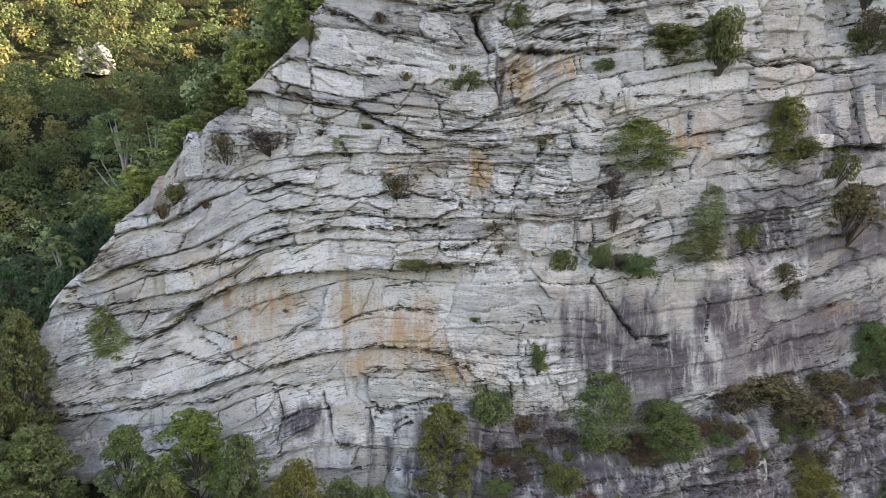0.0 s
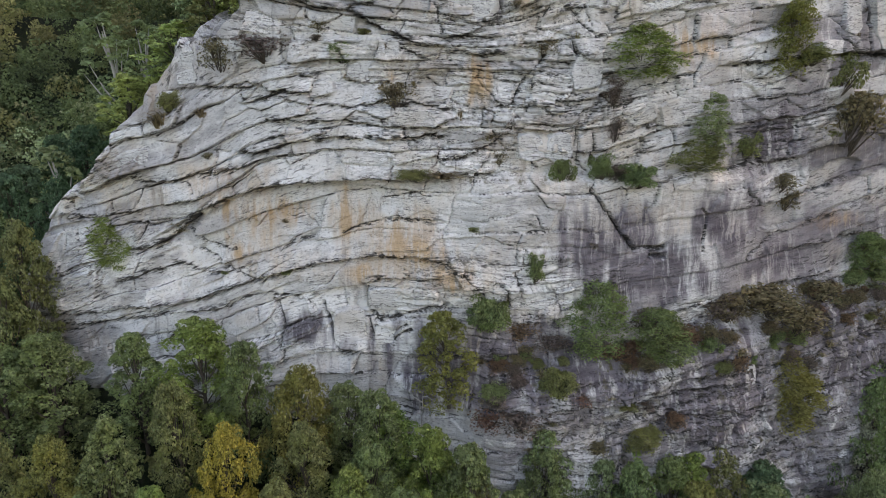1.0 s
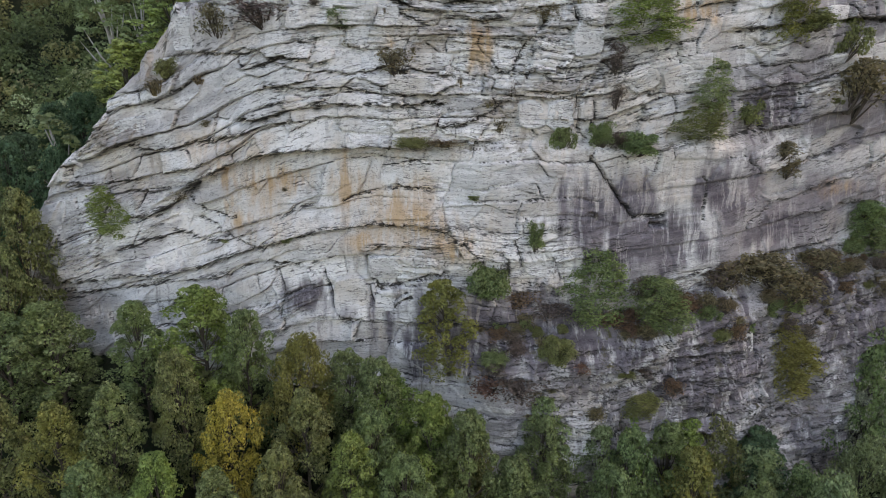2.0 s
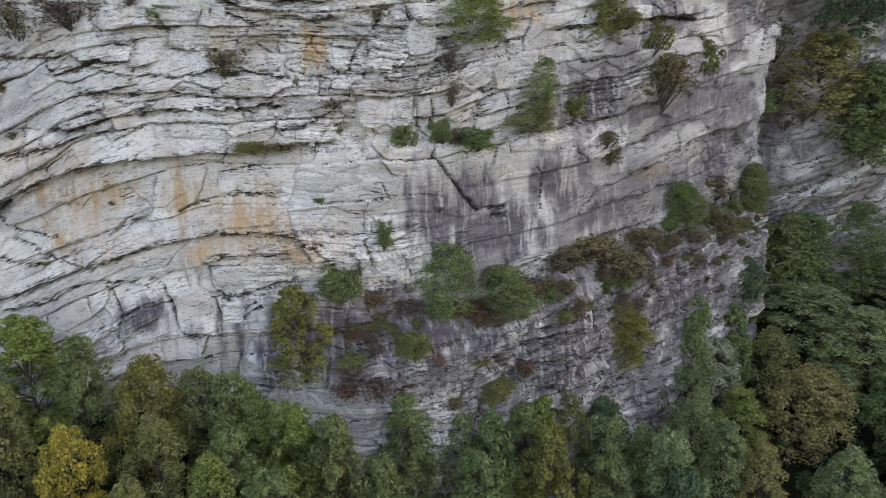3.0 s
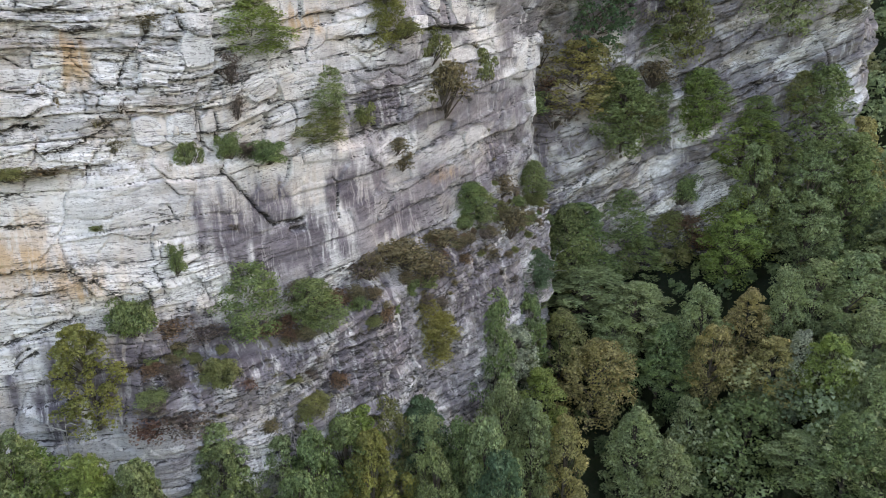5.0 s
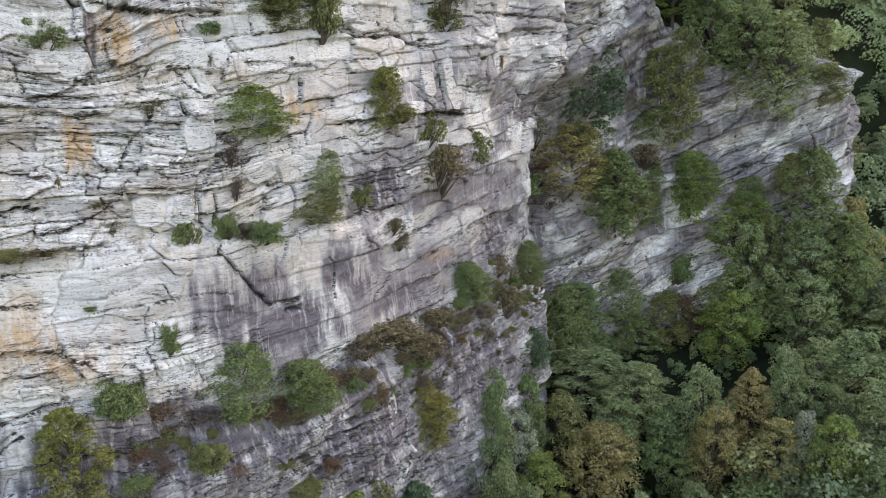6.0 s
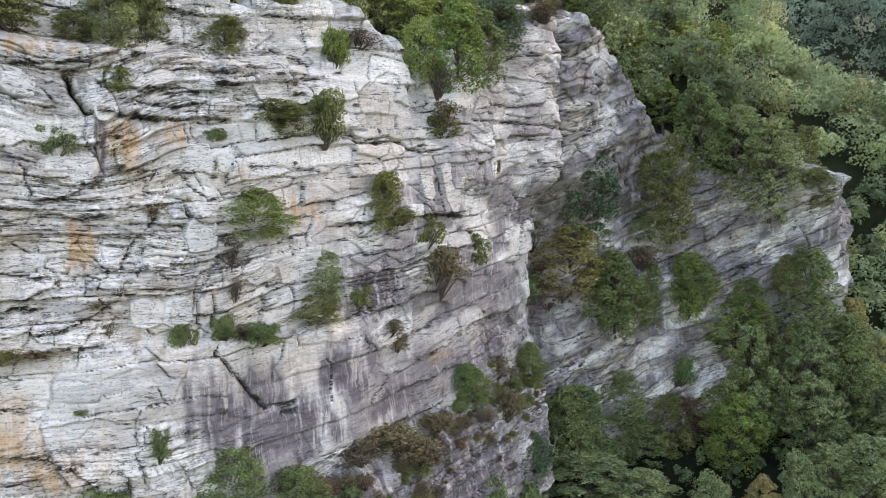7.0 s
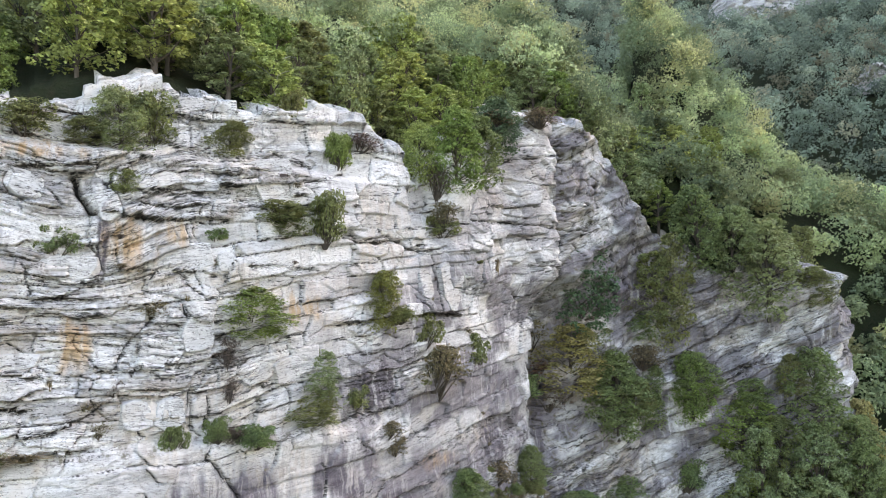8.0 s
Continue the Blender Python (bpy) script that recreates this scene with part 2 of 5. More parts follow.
def slabs(x, y, seed, step, slope):
    """Broken faces: each cell of a jittered grid is a slab with its own stand and tilt. Also the distance to the
    next slab, and a random number for the joint between the two."""
    i, j = np.floor(x).astype(int), np.floor(y).astype(int)
    best, second, face = np.full(x.shape, 9.), np.full(x.shape, 9.), np.zeros(x.shape)
    one, two = np.zeros(x.shape, int), np.zeros(x.shape, int)
    for a in (-1, 0, 1):
        for b in (-1, 0, 1):
            p, q = i + a, j + b
            dx, dy = x - p - chance(p, q, seed), y - q - chance(p, q, seed + 1)
            d = dx * dx + dy * dy
            key = p * 7919 + q * 104729
            plane = (chance(p, q, seed + 2) - .5) * step + ((chance(p, q, seed + 3) - .5) * dx + (chance(p, q, seed + 4) - .6) * dy) * 2 * slope
            closer, between = d < best, (d >= best) & (d < second)
            second = np.where(closer, best, np.where(between, d, second))
            two = np.where(closer, one, np.where(between, key, two))
            best, face, one = np.where(closer, d, best), np.where(closer, plane, face), np.where(closer, key, one)
    return face, np.sqrt(second) - np.sqrt(best), chance((one + two) % 4093, (one * two) % 509, seed + 5), chance(one % 8191, one % 127, seed + 6)


def courses(u, w, seed, beds, narrow, wide, slant):
    """Rock laid in beds and cut across by joints: for each place the stand of its block (with a tilt of its own), the height over
    the lower bed joint, the distance to the upper one and to the next cross joint, and random numbers of block, joint and bed."""
    k = np.clip(np.searchsorted(beds, w), 1, len(beds) - 1)
    low, high = beds[k - 1], beds[k]
    width = narrow + (wide - narrow) * chance(k, k * 7 + 3, seed)
    x = (u + slant * (chance(k, k * 3 + 1, seed + 9) - .5) * (w - low)) / width + 9 * chance(k, k * 5 + 2, seed + 1)
    i = np.round(x).astype(int)
    joint = i + .7 * (chance(i, k, seed + 2) - .5)
    j = np.where(x >= joint, i, i - 1)
    stand = (chance(j, k, seed + 3) - .5) + .8 * (chance(j, k, seed + 4) - .5) * (x - j - .5) + .9 * (chance(j, k, seed + 5) - .72) * ((w - low) / (high - low) - .5)
    return stand, w - low, high - w, np.abs(x - joint) * width, chance(j, k, seed + 6), chance(i, k, seed + 7), k


# ---------- the rock wall ----------
LIPS, CRACKS, STAINS = [], [], []


def overhang(size, *line):
    """A bedding edge under which the rock steps back."""
    LIPS.append((size, np.array(line, float)))


def fissure(size, *line):
    """An open crack."""
    CRACKS.append((size, np.array(line, float)))


def stain(kind, u, z, ru, rz):
    STAINS.append((kind, u, z, ru, rz))


overhang(1, (-10.5, 10.9), (-8.6, 10), (-6.7, 9.3), (-4.8, 8.3), (-3, 8.5), (-0.7, 8.1))
fissure(0.7, (-1.8, 10.1), (-1.5, 9), (-0.9, 8.1))
overhang(1.6, (-13.5, 3.7), (-10.6, 2.9), (-7.7, 2.5), (-5.8, 1.8), (-3.9, 0.8), (-1.8, 0.1), (0, -0.2))
overhang(0.8, (-14.5, 5.5), (-13, 3.6), (-10.6, 3.3))
overhang(0.8, (-10.6, 5.7), (-7.7, 5.7), (-4.8, 6))
fissure(0.6, (-9.1, 6.4), (-6.7, 6.6), (-3.9, 5.9), (-1.1, 5.6))
overhang(0.8, (-7.7, 2.5), (-6, 3.1), (-3, 3.8), (0.3, 3.1))
overhang(1, (-23.6, -3.8), (-20.9, -3.5), (-17.7, -3.6), (-15.2, -3.3))
overhang(1.4, (-15.2, -3.2), (-14.2, -3.9), (-12.7, -3.6), (-11.2, -3.8), (-9.5, -4.2))
overhang(1.2, (-11.7, -2.4), (-10.4, -2.6), (-10.2, -3.1))
fissure(0.8, (-8.2, -0.5), (-7.8, -1.7), (-7.5, -2.6))
overhang(1.2, (-7.7, -2.9), (-4.4, -3))
overhang(0.8, (-4.4, 0.2), (-3, -0.3), (-1.1, -1.2))
overhang(1, (-16.7, -4.9), (-13.7, -4.1), (-10.7, -4.8), (-6.8, -5), (-4.4, -4.5), (0.8, -5))
overhang(1.2, (-14.7, -6.1), (-10.7, -6.2), (-6.8, -6.3), (-4, -6.8), (-0.6, -6.6), (0.8, -6))
overhang(1.6, (-17.3, -9), (-14.8, -8.7), (-11.7, -7.8), (-8.8, -7.4), (-6.4, -7.5), (-3, -7.6), (0.3, -7.3))
overhang(1.2, (-19.2, -10.4), (-16.8, -10), (-14.8, -9.3), (-12.2, -8.9))
fissure(0.6, (-22.4, -0.9), (-21.6, -2), (-20.9, -2.7))
fissure(1.6, (2.6, 9.4), (2.8, 8.3), (3.7, 7))
overhang(2, (3.7, 6.9), (5.8, 7), (8.6, 6.9), (10, 7), (12.3, 7.2), (14.2, 7.2))
fissure(1, (4.6, 10.1), (5.5, 8.3), (5.9, 7))
overhang(0.8, (0.7, 10.1), (2.6, 9.6), (3.5, 9.8))
overhang(0.8, (5.5, 9.2), (8.1, 9), (10.9, 9.2), (14.6, 9.2))
overhang(0.8, (5.6, 8.2), (9, 7.9), (11.8, 8.3))
fissure(0.5, (14.6, 8.8), (17.1, 8.4), (20.5, 8.9), (22.6, 8.7))
fissure(0.8, (13.1, 3.1), (13.6, 4.3), (14.3, 4.1))
overhang(0.8, (9.3, 2.9), (11.5, 2.7), (12.9, 2.5), (14.8, 2.5))
overhang(0.8, (0.3, 2), (3.1, 1.6), (4.7, 2))
overhang(1, (0, 0.4), (2.6, 0.6), (4.5, 0.4))
overhang(1.6, (0.5, -0.7), (3.1, -0.8), (5.4, -0.7))
fissure(0.6, (6.8, 2.9), (10, 2.7), (12.4, 0.4), (15.3, 1.3))
overhang(0.7, (15.7, 3.4), (19.7, 3.4), (22.8, 3.2))
fissure(1.3, (25, 6.7), (27, 6.1), (29.3, 6), (31.7, 6.5), (33.5, 6), (36.1, 5.6), (38.8, 6.1))
overhang(1.6, (24, -1.7), (26.8, -1.5), (30.8, -0.9), (34.6, -0.7), (38.5, -1), (42, -1))
fissure(0.9, (34.2, 0.9), (35.5, -0.3), (36.5, -0.9))
fissure(0.8, (36.8, 5.1), (37.6, 2.2), (37.5, -0.8))
fissure(1.2, (10.6, -0.1), (11.2, -1.7), (11.6, -3.6), (13, -3.1), (14.4, -2.2))
fissure(0.7, (5.7, -4.7), (6.8, -2.6), (8.2, -1))
overhang(1.2, (4.5, -4.9), (7.3, -5), (10.2, -4.7), (13, -4), (14.9, -3.5))
fissure(0.8, (13, -4), (14, -4.8), (14.5, -3.8))
overhang(1, (5, -6.6), (7.8, -6.4), (10.7, -6.5), (12.6, -6.2))
overhang(1, (15.5, -5.9), (17, -6.7), (20, -6.5))
fissure(0.7, (16.4, -3.4), (18.9, -3.1), (21.4, -2.4))
overhang(0.9, (-0.2, -9.2), (2.2, -8.7), (4.1, -8), (5.5, -7.2))
fissure(0.7, (9.7, -6.8), (9.5, -9.7))
fissure(0.7, (11.1, -6.6), (11.4, -9.7))
fissure(0.7, (12.6, -7.3), (12.4, -9.7))
overhang(0.9, (15.1, -9.3), (18, -8.6), (20.5, -7.9))
overhang(2.2, (-28.2, -18.2), (-25.4, -17.3), (-23.9, -16), (-21.8, -14.4), (-19.1, -13.1), (-16.5, -12.2), (-13.8, -11.6), (-8.8, -11.2), (-5.9, -10.9), (-3, -11.1), (4.1, -10.6))
overhang(0.8, (-35.9, -15.9), (-31.7, -15.3), (-27.4, -14.5))
overhang(0.9, (-30.3, -11.5), (-26.1, -11.8), (-21.7, -11.1), (-17.4, -10.2))
fissure(0.7, (-33.9, -18.1), (-30.5, -16.2), (-27.5, -15.8), (-24.6, -15.6))
overhang(0.9, (-30, -18.8), (-27, -18.1), (-25, -17.5))
overhang(0.9, (-25, -19.1), (-22.4, -20.1), (-19.5, -19.8), (-16.7, -18.9))
fissure(0.7, (-23.4, -16), (-21.3, -17.4), (-18.5, -17.8))
fissure(0.8, (-22.4, -18), (-18.3, -19.7), (-16.1, -20.5))
overhang(0.8, (-30.8, -21.6), (-27.1, -20.2), (-24, -19.6))
overhang(1.5, (-41.5, -26.5), (-34.2, -24.8), (-27.8, -23.7), (-24.4, -23.1), (-22.1, -22.5), (-19.3, -21.3), (-16.6, -20.3), (-14, -19.4), (-13, -19))
overhang(1, (-41.6, -27.4), (-34.3, -26.1), (-29, -24.9), (-24.9, -24), (-19.3, -23))
overhang(1.2, (-13, -19.3), (-11, -18.5), (-7, -17.9), (-3, -17.5), (0.8, -17.9))
fissure(0.6, (-14.2, -17.5), (-12.7, -16.5), (-11.1, -16.2))
fissure(0.7, (-8.6, -15.9), (-7.1, -15.1), (-5.1, -14.7), (-2.1, -14.3))
overhang(1.1, (-6.9, -20), (-4, -19.4), (-2, -19.4), (-0.1, -19.1))
fissure(1.4, (-6.7, -20.3), (-6.2, -22.5), (-5.5, -23.5), (-3, -22.7), (0.4, -21.7))
fissure(1.1, (-10.4, -22.2), (-9.5, -24.2), (-9, -26.2), (-7, -26.4))
fissure(0.9, (-6.2, -23.3), (-6, -25))
fissure(0.9, (-5.7, -23.8), (-4.5, -24.9), (-3, -23.7))
overhang(0.9, (-9, -26.7), (-7, -26.4))
fissure(0.8, (-15, -21.9), (-14, -24.4), (-14.6, -26.5))
fissure(0.7, (-19.3, -23), (-17.7, -22.1), (-15, -21.4), (-13, -21.8))
fissure(0.8, (-4.5, -25.4), (-2.5, -23.9))
overhang(0.8, (-5.1, -12.8), (-2.1, -12.1), (-1.1, -12.3))
overhang(0.8, (-4.1, -14.2), (0.3, -14.5))
fissure(1.3, (12.4, -11.9), (13.9, -13.9), (14.9, -15.6), (16.3, -16.7), (18.1, -17), (18.8, -16.8))
fissure(2, (17.8, -17.5), (18.8, -17.5))
fissure(0.6, (22, -13.6), (22.5, -14.4), (22.3, -17.1))
overhang(1, (29, -16.4), (31.5, -16.2), (34.1, -15.6), (38, -14.9))
overhang(1.8, (31.6, -18), (34.9, -17.8), (38.2, -17.4), (42.6, -17.3))
fissure(0.8, (26.8, -18.2), (29.4, -16.7))
overhang(1.8, (20, -22.5), (23, -22.1), (24.4, -21.8), (27, -21.5), (31.7, -21.2), (37.1, -20.7))
overhang(0.8, (-0.1, -17.7), (2.2, -19.1), (3.6, -20.5), (5.5, -21))
fissure(0.8, (4.5, -19.5), (5.5, -20), (5.7, -21.5))
fissure(0.8, (6.2, -18.6), (6.9, -21))
overhang(1.2, (4.6, -25.9), (8.4, -25.5), (12.2, -25.3))
overhang(1.2, (3.1, -27.5), (6.4, -26.9), (10.1, -26.9))
overhang(1.2, (19, -28.2), (22.8, -27.6), (27.1, -27.7))
overhang(1, (19.7, -29.3), (23.8, -28.7))
overhang(1, (9.9, -27.6), (13.1, -28.1))
overhang(1.2, (20.2, -31.4), (23.2, -30.7), (28.1, -31.5))
overhang(1, (19.7, -30.1), (22.7, -29.1), (26.7, -29.1))
overhang(1.2, (21.1, -34), (26.2, -35), (29.5, -35.9))
fissure(1, (26.8, -26.8), (27.6, -29.5))
overhang(1.3, (3.5, -28.4), (7.3, -27.5), (12.5, -28))
overhang(1, (3.4, -29.9), (6.1, -29.8), (8.1, -30.2))
overhang(1, (-2.5, 13), (-0.3, 13.1), (3.2, 12.8), (4.4, 12.7))
overhang(1, (-1.5, 10.2), (2.1, 10.4), (4.4, 10.8))
fissure(1.8, (2.4, 9.4), (2.7, 8.3), (3.9, 6.9))
fissure(1, (4.4, 10), (5.2, 8.3), (5.9, 7))
fissure(1, (-1.8, 9.4), (-1.6, 8.2), (-0.7, 7.8))
overhang(1, (4.8, 10.4), (8, 10.3), (11.1, 11.1), (15.3, 11.2))
overhang(0.9, (4.8, 9.1), (9.3, 9.3), (15.3, 10.4))
overhang(0.9, (6.5, 13.2), (9.6, 13.5), (11.9, 13.3))
overhang(1, (15.8, 11.7), (19, 11.8), (21.8, 11.6))
overhang(0.9, (16.3, 9.5), (21.2, 10))
overhang(0.9, (18.6, 13.8), (22.8, 12.8))
fissure(1.2, (24.8, 7.2), (28.2, 6.3), (31.1, 6.8), (33.5, 5.8), (36.5, 6.3))
overhang(1.8, (34.8, -0.6), (39.2, -0.8), (43.4, -0.4))
fissure(1, (42.8, 14.7), (47.9, 16.1), (53.5, 18.4), (70.1, 21.9))
fissure(1, (39.8, 15.5), (45.1, 14.3), (49.3, 16.4))
fissure(0.8, (43, 9.5), (51.2, 10), (56.1, 10.1), (73.6, 10.3))
overhang(1, (54.2, 5), (69.7, 5.4))
overhang(1.8, (84.7, -8.9), (89.1, -7.3), (94.2, -4.9), (98.5, -1.6))
overhang(1.2, (94.7, -11.4), (100.6, -8.1), (105.3, -4.8))
fissure(1, (106.8, -3.1), (108.1, -6.3), (105.7, -11.2))
overhang(1, (70.8, -19.3), (76.2, -18.1))
fissure(1.2, (71.4, -25.4), (75.2, -20.4))
overhang(1, (78.9, -20.6), (84.2, -20))

stain('ochre', -19.5, -14, 1.4, 1.6)
stain('ochre', -16.6, -14.6, 2.3, 1.9)
stain('ochre', -13.2, -14, 1.9, 1.3)
stain('ochre', -19.2, -17.1, 0.9, 2.1)
stain('ochre', -18.2, -18, 1.1, 1.3)
stain('ochre', -8.1, -15.4, 1.3, 3.0)
stain('ochre', 0.8, -19.1, 1.9, 1.7)
stain('ochre', -6.9, -19.1, 2.0, 1.1)
stain('ochre', -2.1, -16.9, 2.9, 2.4)
stain('ochre', 6.3, 4.3, 1.9, 2.1)
stain('ochre', 10, 5.8, 1.2, 1.3)
stain('ochre', 2.9, -2.6, 1.0, 1.9)
stain('ochre', -0.2, 11.6, 3.4, 0.9)
stain('ochre', 21.3, -0.3, 2.0, 1.5)
stain('ochre', 36.1, -15.8, 3.0, 0.8)
stain('ochre', -3.9, -2.6, 0.9, 0.9)
stain('white', -9.1, -12.9, 0.6, 4.5)
stain('white', 10.6, -2.6, 3.4, 2.4)
stain('white', 21.3, -16.5, 2.0, 3.4)
stain('white', -8, -24.6, 2.0, 2.0)
stain('white', 8.3, -17.6, 2.4, 1.5)
stain('white', -6.8, -2.2, 2.4, 1.2)
stain('white', -2, -21.4, 3.9, 0.9)
stain('white', 2.4, 2.9, 1.9, 1.0)
stain('white', -4, -22.9, 3.0, 3.0)
stain('white', 7.8, -8.3, 2.9, 1.4)
stain('dusky', 12.5, -16.2, 2.7, 3.7)
stain('dusky', 24.4, -15.2, 3.2, 3.2)
stain('dusky', 17.9, -19.3, 6.1, 3.1)
stain('dusky', 16.3, -15.4, 2.7, 2.0)
stain('dusky', -12.2, -24.6, 2.2, 1.4)
stain('dusky', 4.6, 4.3, 0.4, 3.3)
stain('dusky', -2.3, -28.2, 1.4, 3.6)
stain('dusky', 31.6, -19.1, 6.3, 1.7)
stain('dusky', 28.2, -7.7, 3.3, 2.7)
stain('dusky', 5.5, -26.3, 4.5, 2.0)
stain('dusky', 12.9, -27.1, 7.1, 3.1)
stain('dusky', 23.7, -26.2, 6.4, 3.2)
stain('dusky', 34.8, -24.9, 7.1, 3.6)
stain('dusky', 4.2, -27, 9.9, 4.0)
stain('dusky', 23.1, -31.3, 6.6, 4.9)
stain('dusky', 40.2, -28.7, 7.7, 4.5)
stain('dusky', 48, -15.5, 2.7, 3.4)
stain('dusky', 67.5, -16.1, 1.5, 8.9)
stain('dusky', 90.4, -34.1, 11.0, 3.7)
stain('dusky', 81.6, 2.3, 5.1, 5.1)
stain('dusky', 107.2, -38.7, 7.7, 11.5)


def bedding(u, z):
    """Height within the folded beds: constant along a bed."""
    fold = -.33 * np.log1p(np.exp((-9 - u) / 2.5)) * 2.5 * rise(z, 4, -6)
    fold = fold - .22 * np.clip(u + 15, 0, 16) * rise(z, -3, 3) * rise(u, 12, 2)
    fold = fold + .14 * np.clip(u - 13, 0, 45) + .45 * np.clip(u - 68, 0, 60)
    return z - fold + .5 * fractal(u * .09, z * .12, 3, 3)


_rs = np.random.RandomState(11)
THICK = np.cumsum(_rs.uniform(.9, 3.6, 110)) - 90
BEDS = np.cumsum(_rs.uniform(.28, 1.1, 340)) - 90
LEAVES_OF_ROCK = np.cumsum(_rs.uniform(.10, .34, 1000)) - 90


def relief(u, z):
    """How far the rock stands out from the plan curve, and its marks, at each (u, z)."""
    u, z = np.asarray(u, float), np.asarray(z, float)
    out = terrace(u, z)
    w = bedding(u, z)
    marks = {k: np.zeros_like(u) for k in ("ochre", "white", "dusky", "crust_shade", "turf", "tone", "sheet")}
    for kind, a, b, ru, rz in STAINS:
        near = (np.abs(u - a) < 2 * ru) & (np.abs(z - b) < 2 * rz)
        d = np.hypot((u[near] - a) / ru, (z[near] - b) / rz) + .45 * fractal(u[near] * 1.3, z[near] * .35, 40, 4)
        marks[kind][near] = np.maximum(marks[kind][near], .8 * rise(d, 1.35, .2) if kind == "ochre" else rise(d, 1.4, .5))
    shelf = np.interp(u, [0, 13, 23, 31, 41, 55], [-26, -26.6, -23.9, -22.8, -21.8, -21.4])
    calm = rise(u, 9, 13) * rise(u, 50, 40) * rise(z - shelf, .5, 2) * rise(z + .05 * u, -11, -13.5)     # the smooth purple-grey wall
    calm = np.maximum(calm, .6 * rise(u, -22, -18) * rise(u, 8, 2) * rise(z, -11.5, -12.5) * rise(z, -20, -18))
    rough = 1 - .78 * calm
    under = rise(z - shelf, .5, -2) * rise(u, 3, 9)
    massive = rise(u, 8, 22) * rise(z, -7, -3) * rise(u, 66, 60)
    broken = np.clip(rise(fractal(u * .075, w * .17, 21, 4) - .65 * massive, -.15, .5) * rough + .6 * under, 0, 1)
    wv = w + .16 * fractal(u * .22, z * .3, 12, 3) + .05 * fractal(u * 1.3, z * 1.6, 14, 3)
    uv = u + .30 * fractal(u * .4, z * .5, 8, 4)
    big, low, top, side, tone, gap, k = courses(uv, wv, 101, THICK, 4, 12, .9)
    mid, low2, top2, side2, tone2, gap2, k2 = courses(uv, wv, 131, BEDS, .9, 4.2, 1.1)
    leaf, low3, top3, side3, tone3, gap3, k3 = courses(uv, wv, 161, LEAVES_OF_ROCK, .5, 2.6, 1.2)
    facet, edge, joint, _t = slabs((u + .35 * fractal(u * .6, z * .6, 9, 3)) * .26, (wv + .3 * u * np.sin(k * 2.4) * .25) * .42, 171, .5, .42)
    knob = rise(u, 40, 44) * rise(u, 88, 84) * rise(z, -3, 3)
    chunk, edge2, joint2, _t = slabs((u + .3 * fractal(u * .5, z * .5, 10, 3)) * .42, (z - .35 * u + .3 * fractal(u * .5, z * .5, 11, 3)) * .55, 181, .5, .34)
    broken = broken * (1 - .7 * knob)
    out = out + knob * (.9 * chunk - .35 * np.exp(-(edge2 / .035) ** 2) * (joint2 > .3))
    out = out + (1 - .6 * knob) * (.25 + .75 * rough) * .75 * big + (.06 + .94 * broken + .7 * under) * .36 * mid + (.05 + .95 * broken) * .13 * leaf + rough * .8 * facet
    open1 = np.exp(-(np.minimum(low, top) / .07) ** 2) * rise(value(u * .07, k * 3.7, 31), -.25, .05)
    cross1 = np.exp(-(side / .07) ** 2) * (gap > .35)
    open2 = np.exp(-(np.minimum(low2, top2) / .06) ** 2) * rise(value(u * .13, k2 * 5.1, 32), .0, .3)
    cross2 = np.exp(-(side2 / .055) ** 2) * (gap2 > .45)
    open3 = np.exp(-(np.minimum(low3, top3) / .05) ** 2) * rise(value(u * .2, k3 * 2.3, 33), .25, .5)
    rift = np.exp(-(edge / .022) ** 2) * (joint > .62)
    slit = np.maximum(np.maximum(open1, .8 * cross1) * (.25 + .75 * rough) * (1 - .75 * knob), np.maximum(rift * rough, knob * np.exp(-(edge2 / .03) ** 2) * (joint2 > .3)))
    slit2 = np.maximum(np.maximum(open2, .7 * cross2), .8 * open3) * (.12 + .88 * broken)
    out = out - .38 * slit - .20 * slit2
    marks["sheet"] = .2 + .8 * broken
    # black lichen creeps along the bed joints, in patches
    patch = np.maximum(rise(fractal(u * .11, w * .35, 34, 4), -.15, .45), .8 * under)
    creep = np.maximum(np.exp(-low / .30), np.exp(-top / .16)) * (.35 + .65 * rough)
    creep2 = np.maximum(np.exp(-low2 / .16), np.exp(-top2 / .08)) * broken
    # slit terms paint the shade of open cracks; the creep term is lichen
    marks["crust_shade"] = np.maximum(np.maximum(.98 * slit ** 1.5, .86 * slit2 ** 1.5), .70 * patch * np.maximum(creep, .9 * creep2))
    marks["tone"] = np.clip(.40 * tone + .35 * (tone2 * broken + .5 * (1 - broken)) + .25 * (tone3 * broken + .5 * (1 - broken)), 0, 1)
    # the edges and cracks that can be told apart
    qu, qz = u + .12 * fractal(u * .7, z * .7, 50, 3), z + .10 * fractal(u * .8, z * .8, 54, 4) + .22 * mid + .12 * leaf
    for size, line in LIPS:
        a, b = line[0, 0], line[-1, 0]
        near = (u > a - 1.2) & (u < b + 1.2) & (z > line[:, 1].min() - 4) & (z < line[:, 1].max() + 6)
        if not near.any():
            continue
        x, d = qu[near], qz[near] - np.interp(qu[near], line[:, 0], line[:, 1])
        fade = rise(x, a - .6, a + .5) * rise(x, b + .6, b - .5) * (.55 + .45 * rise(fractal(x * .5, d * 0 + a, 57, 3), -.5, .2))
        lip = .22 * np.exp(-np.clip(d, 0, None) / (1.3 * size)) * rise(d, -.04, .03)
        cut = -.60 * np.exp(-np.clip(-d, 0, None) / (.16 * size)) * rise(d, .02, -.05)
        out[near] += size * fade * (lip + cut)
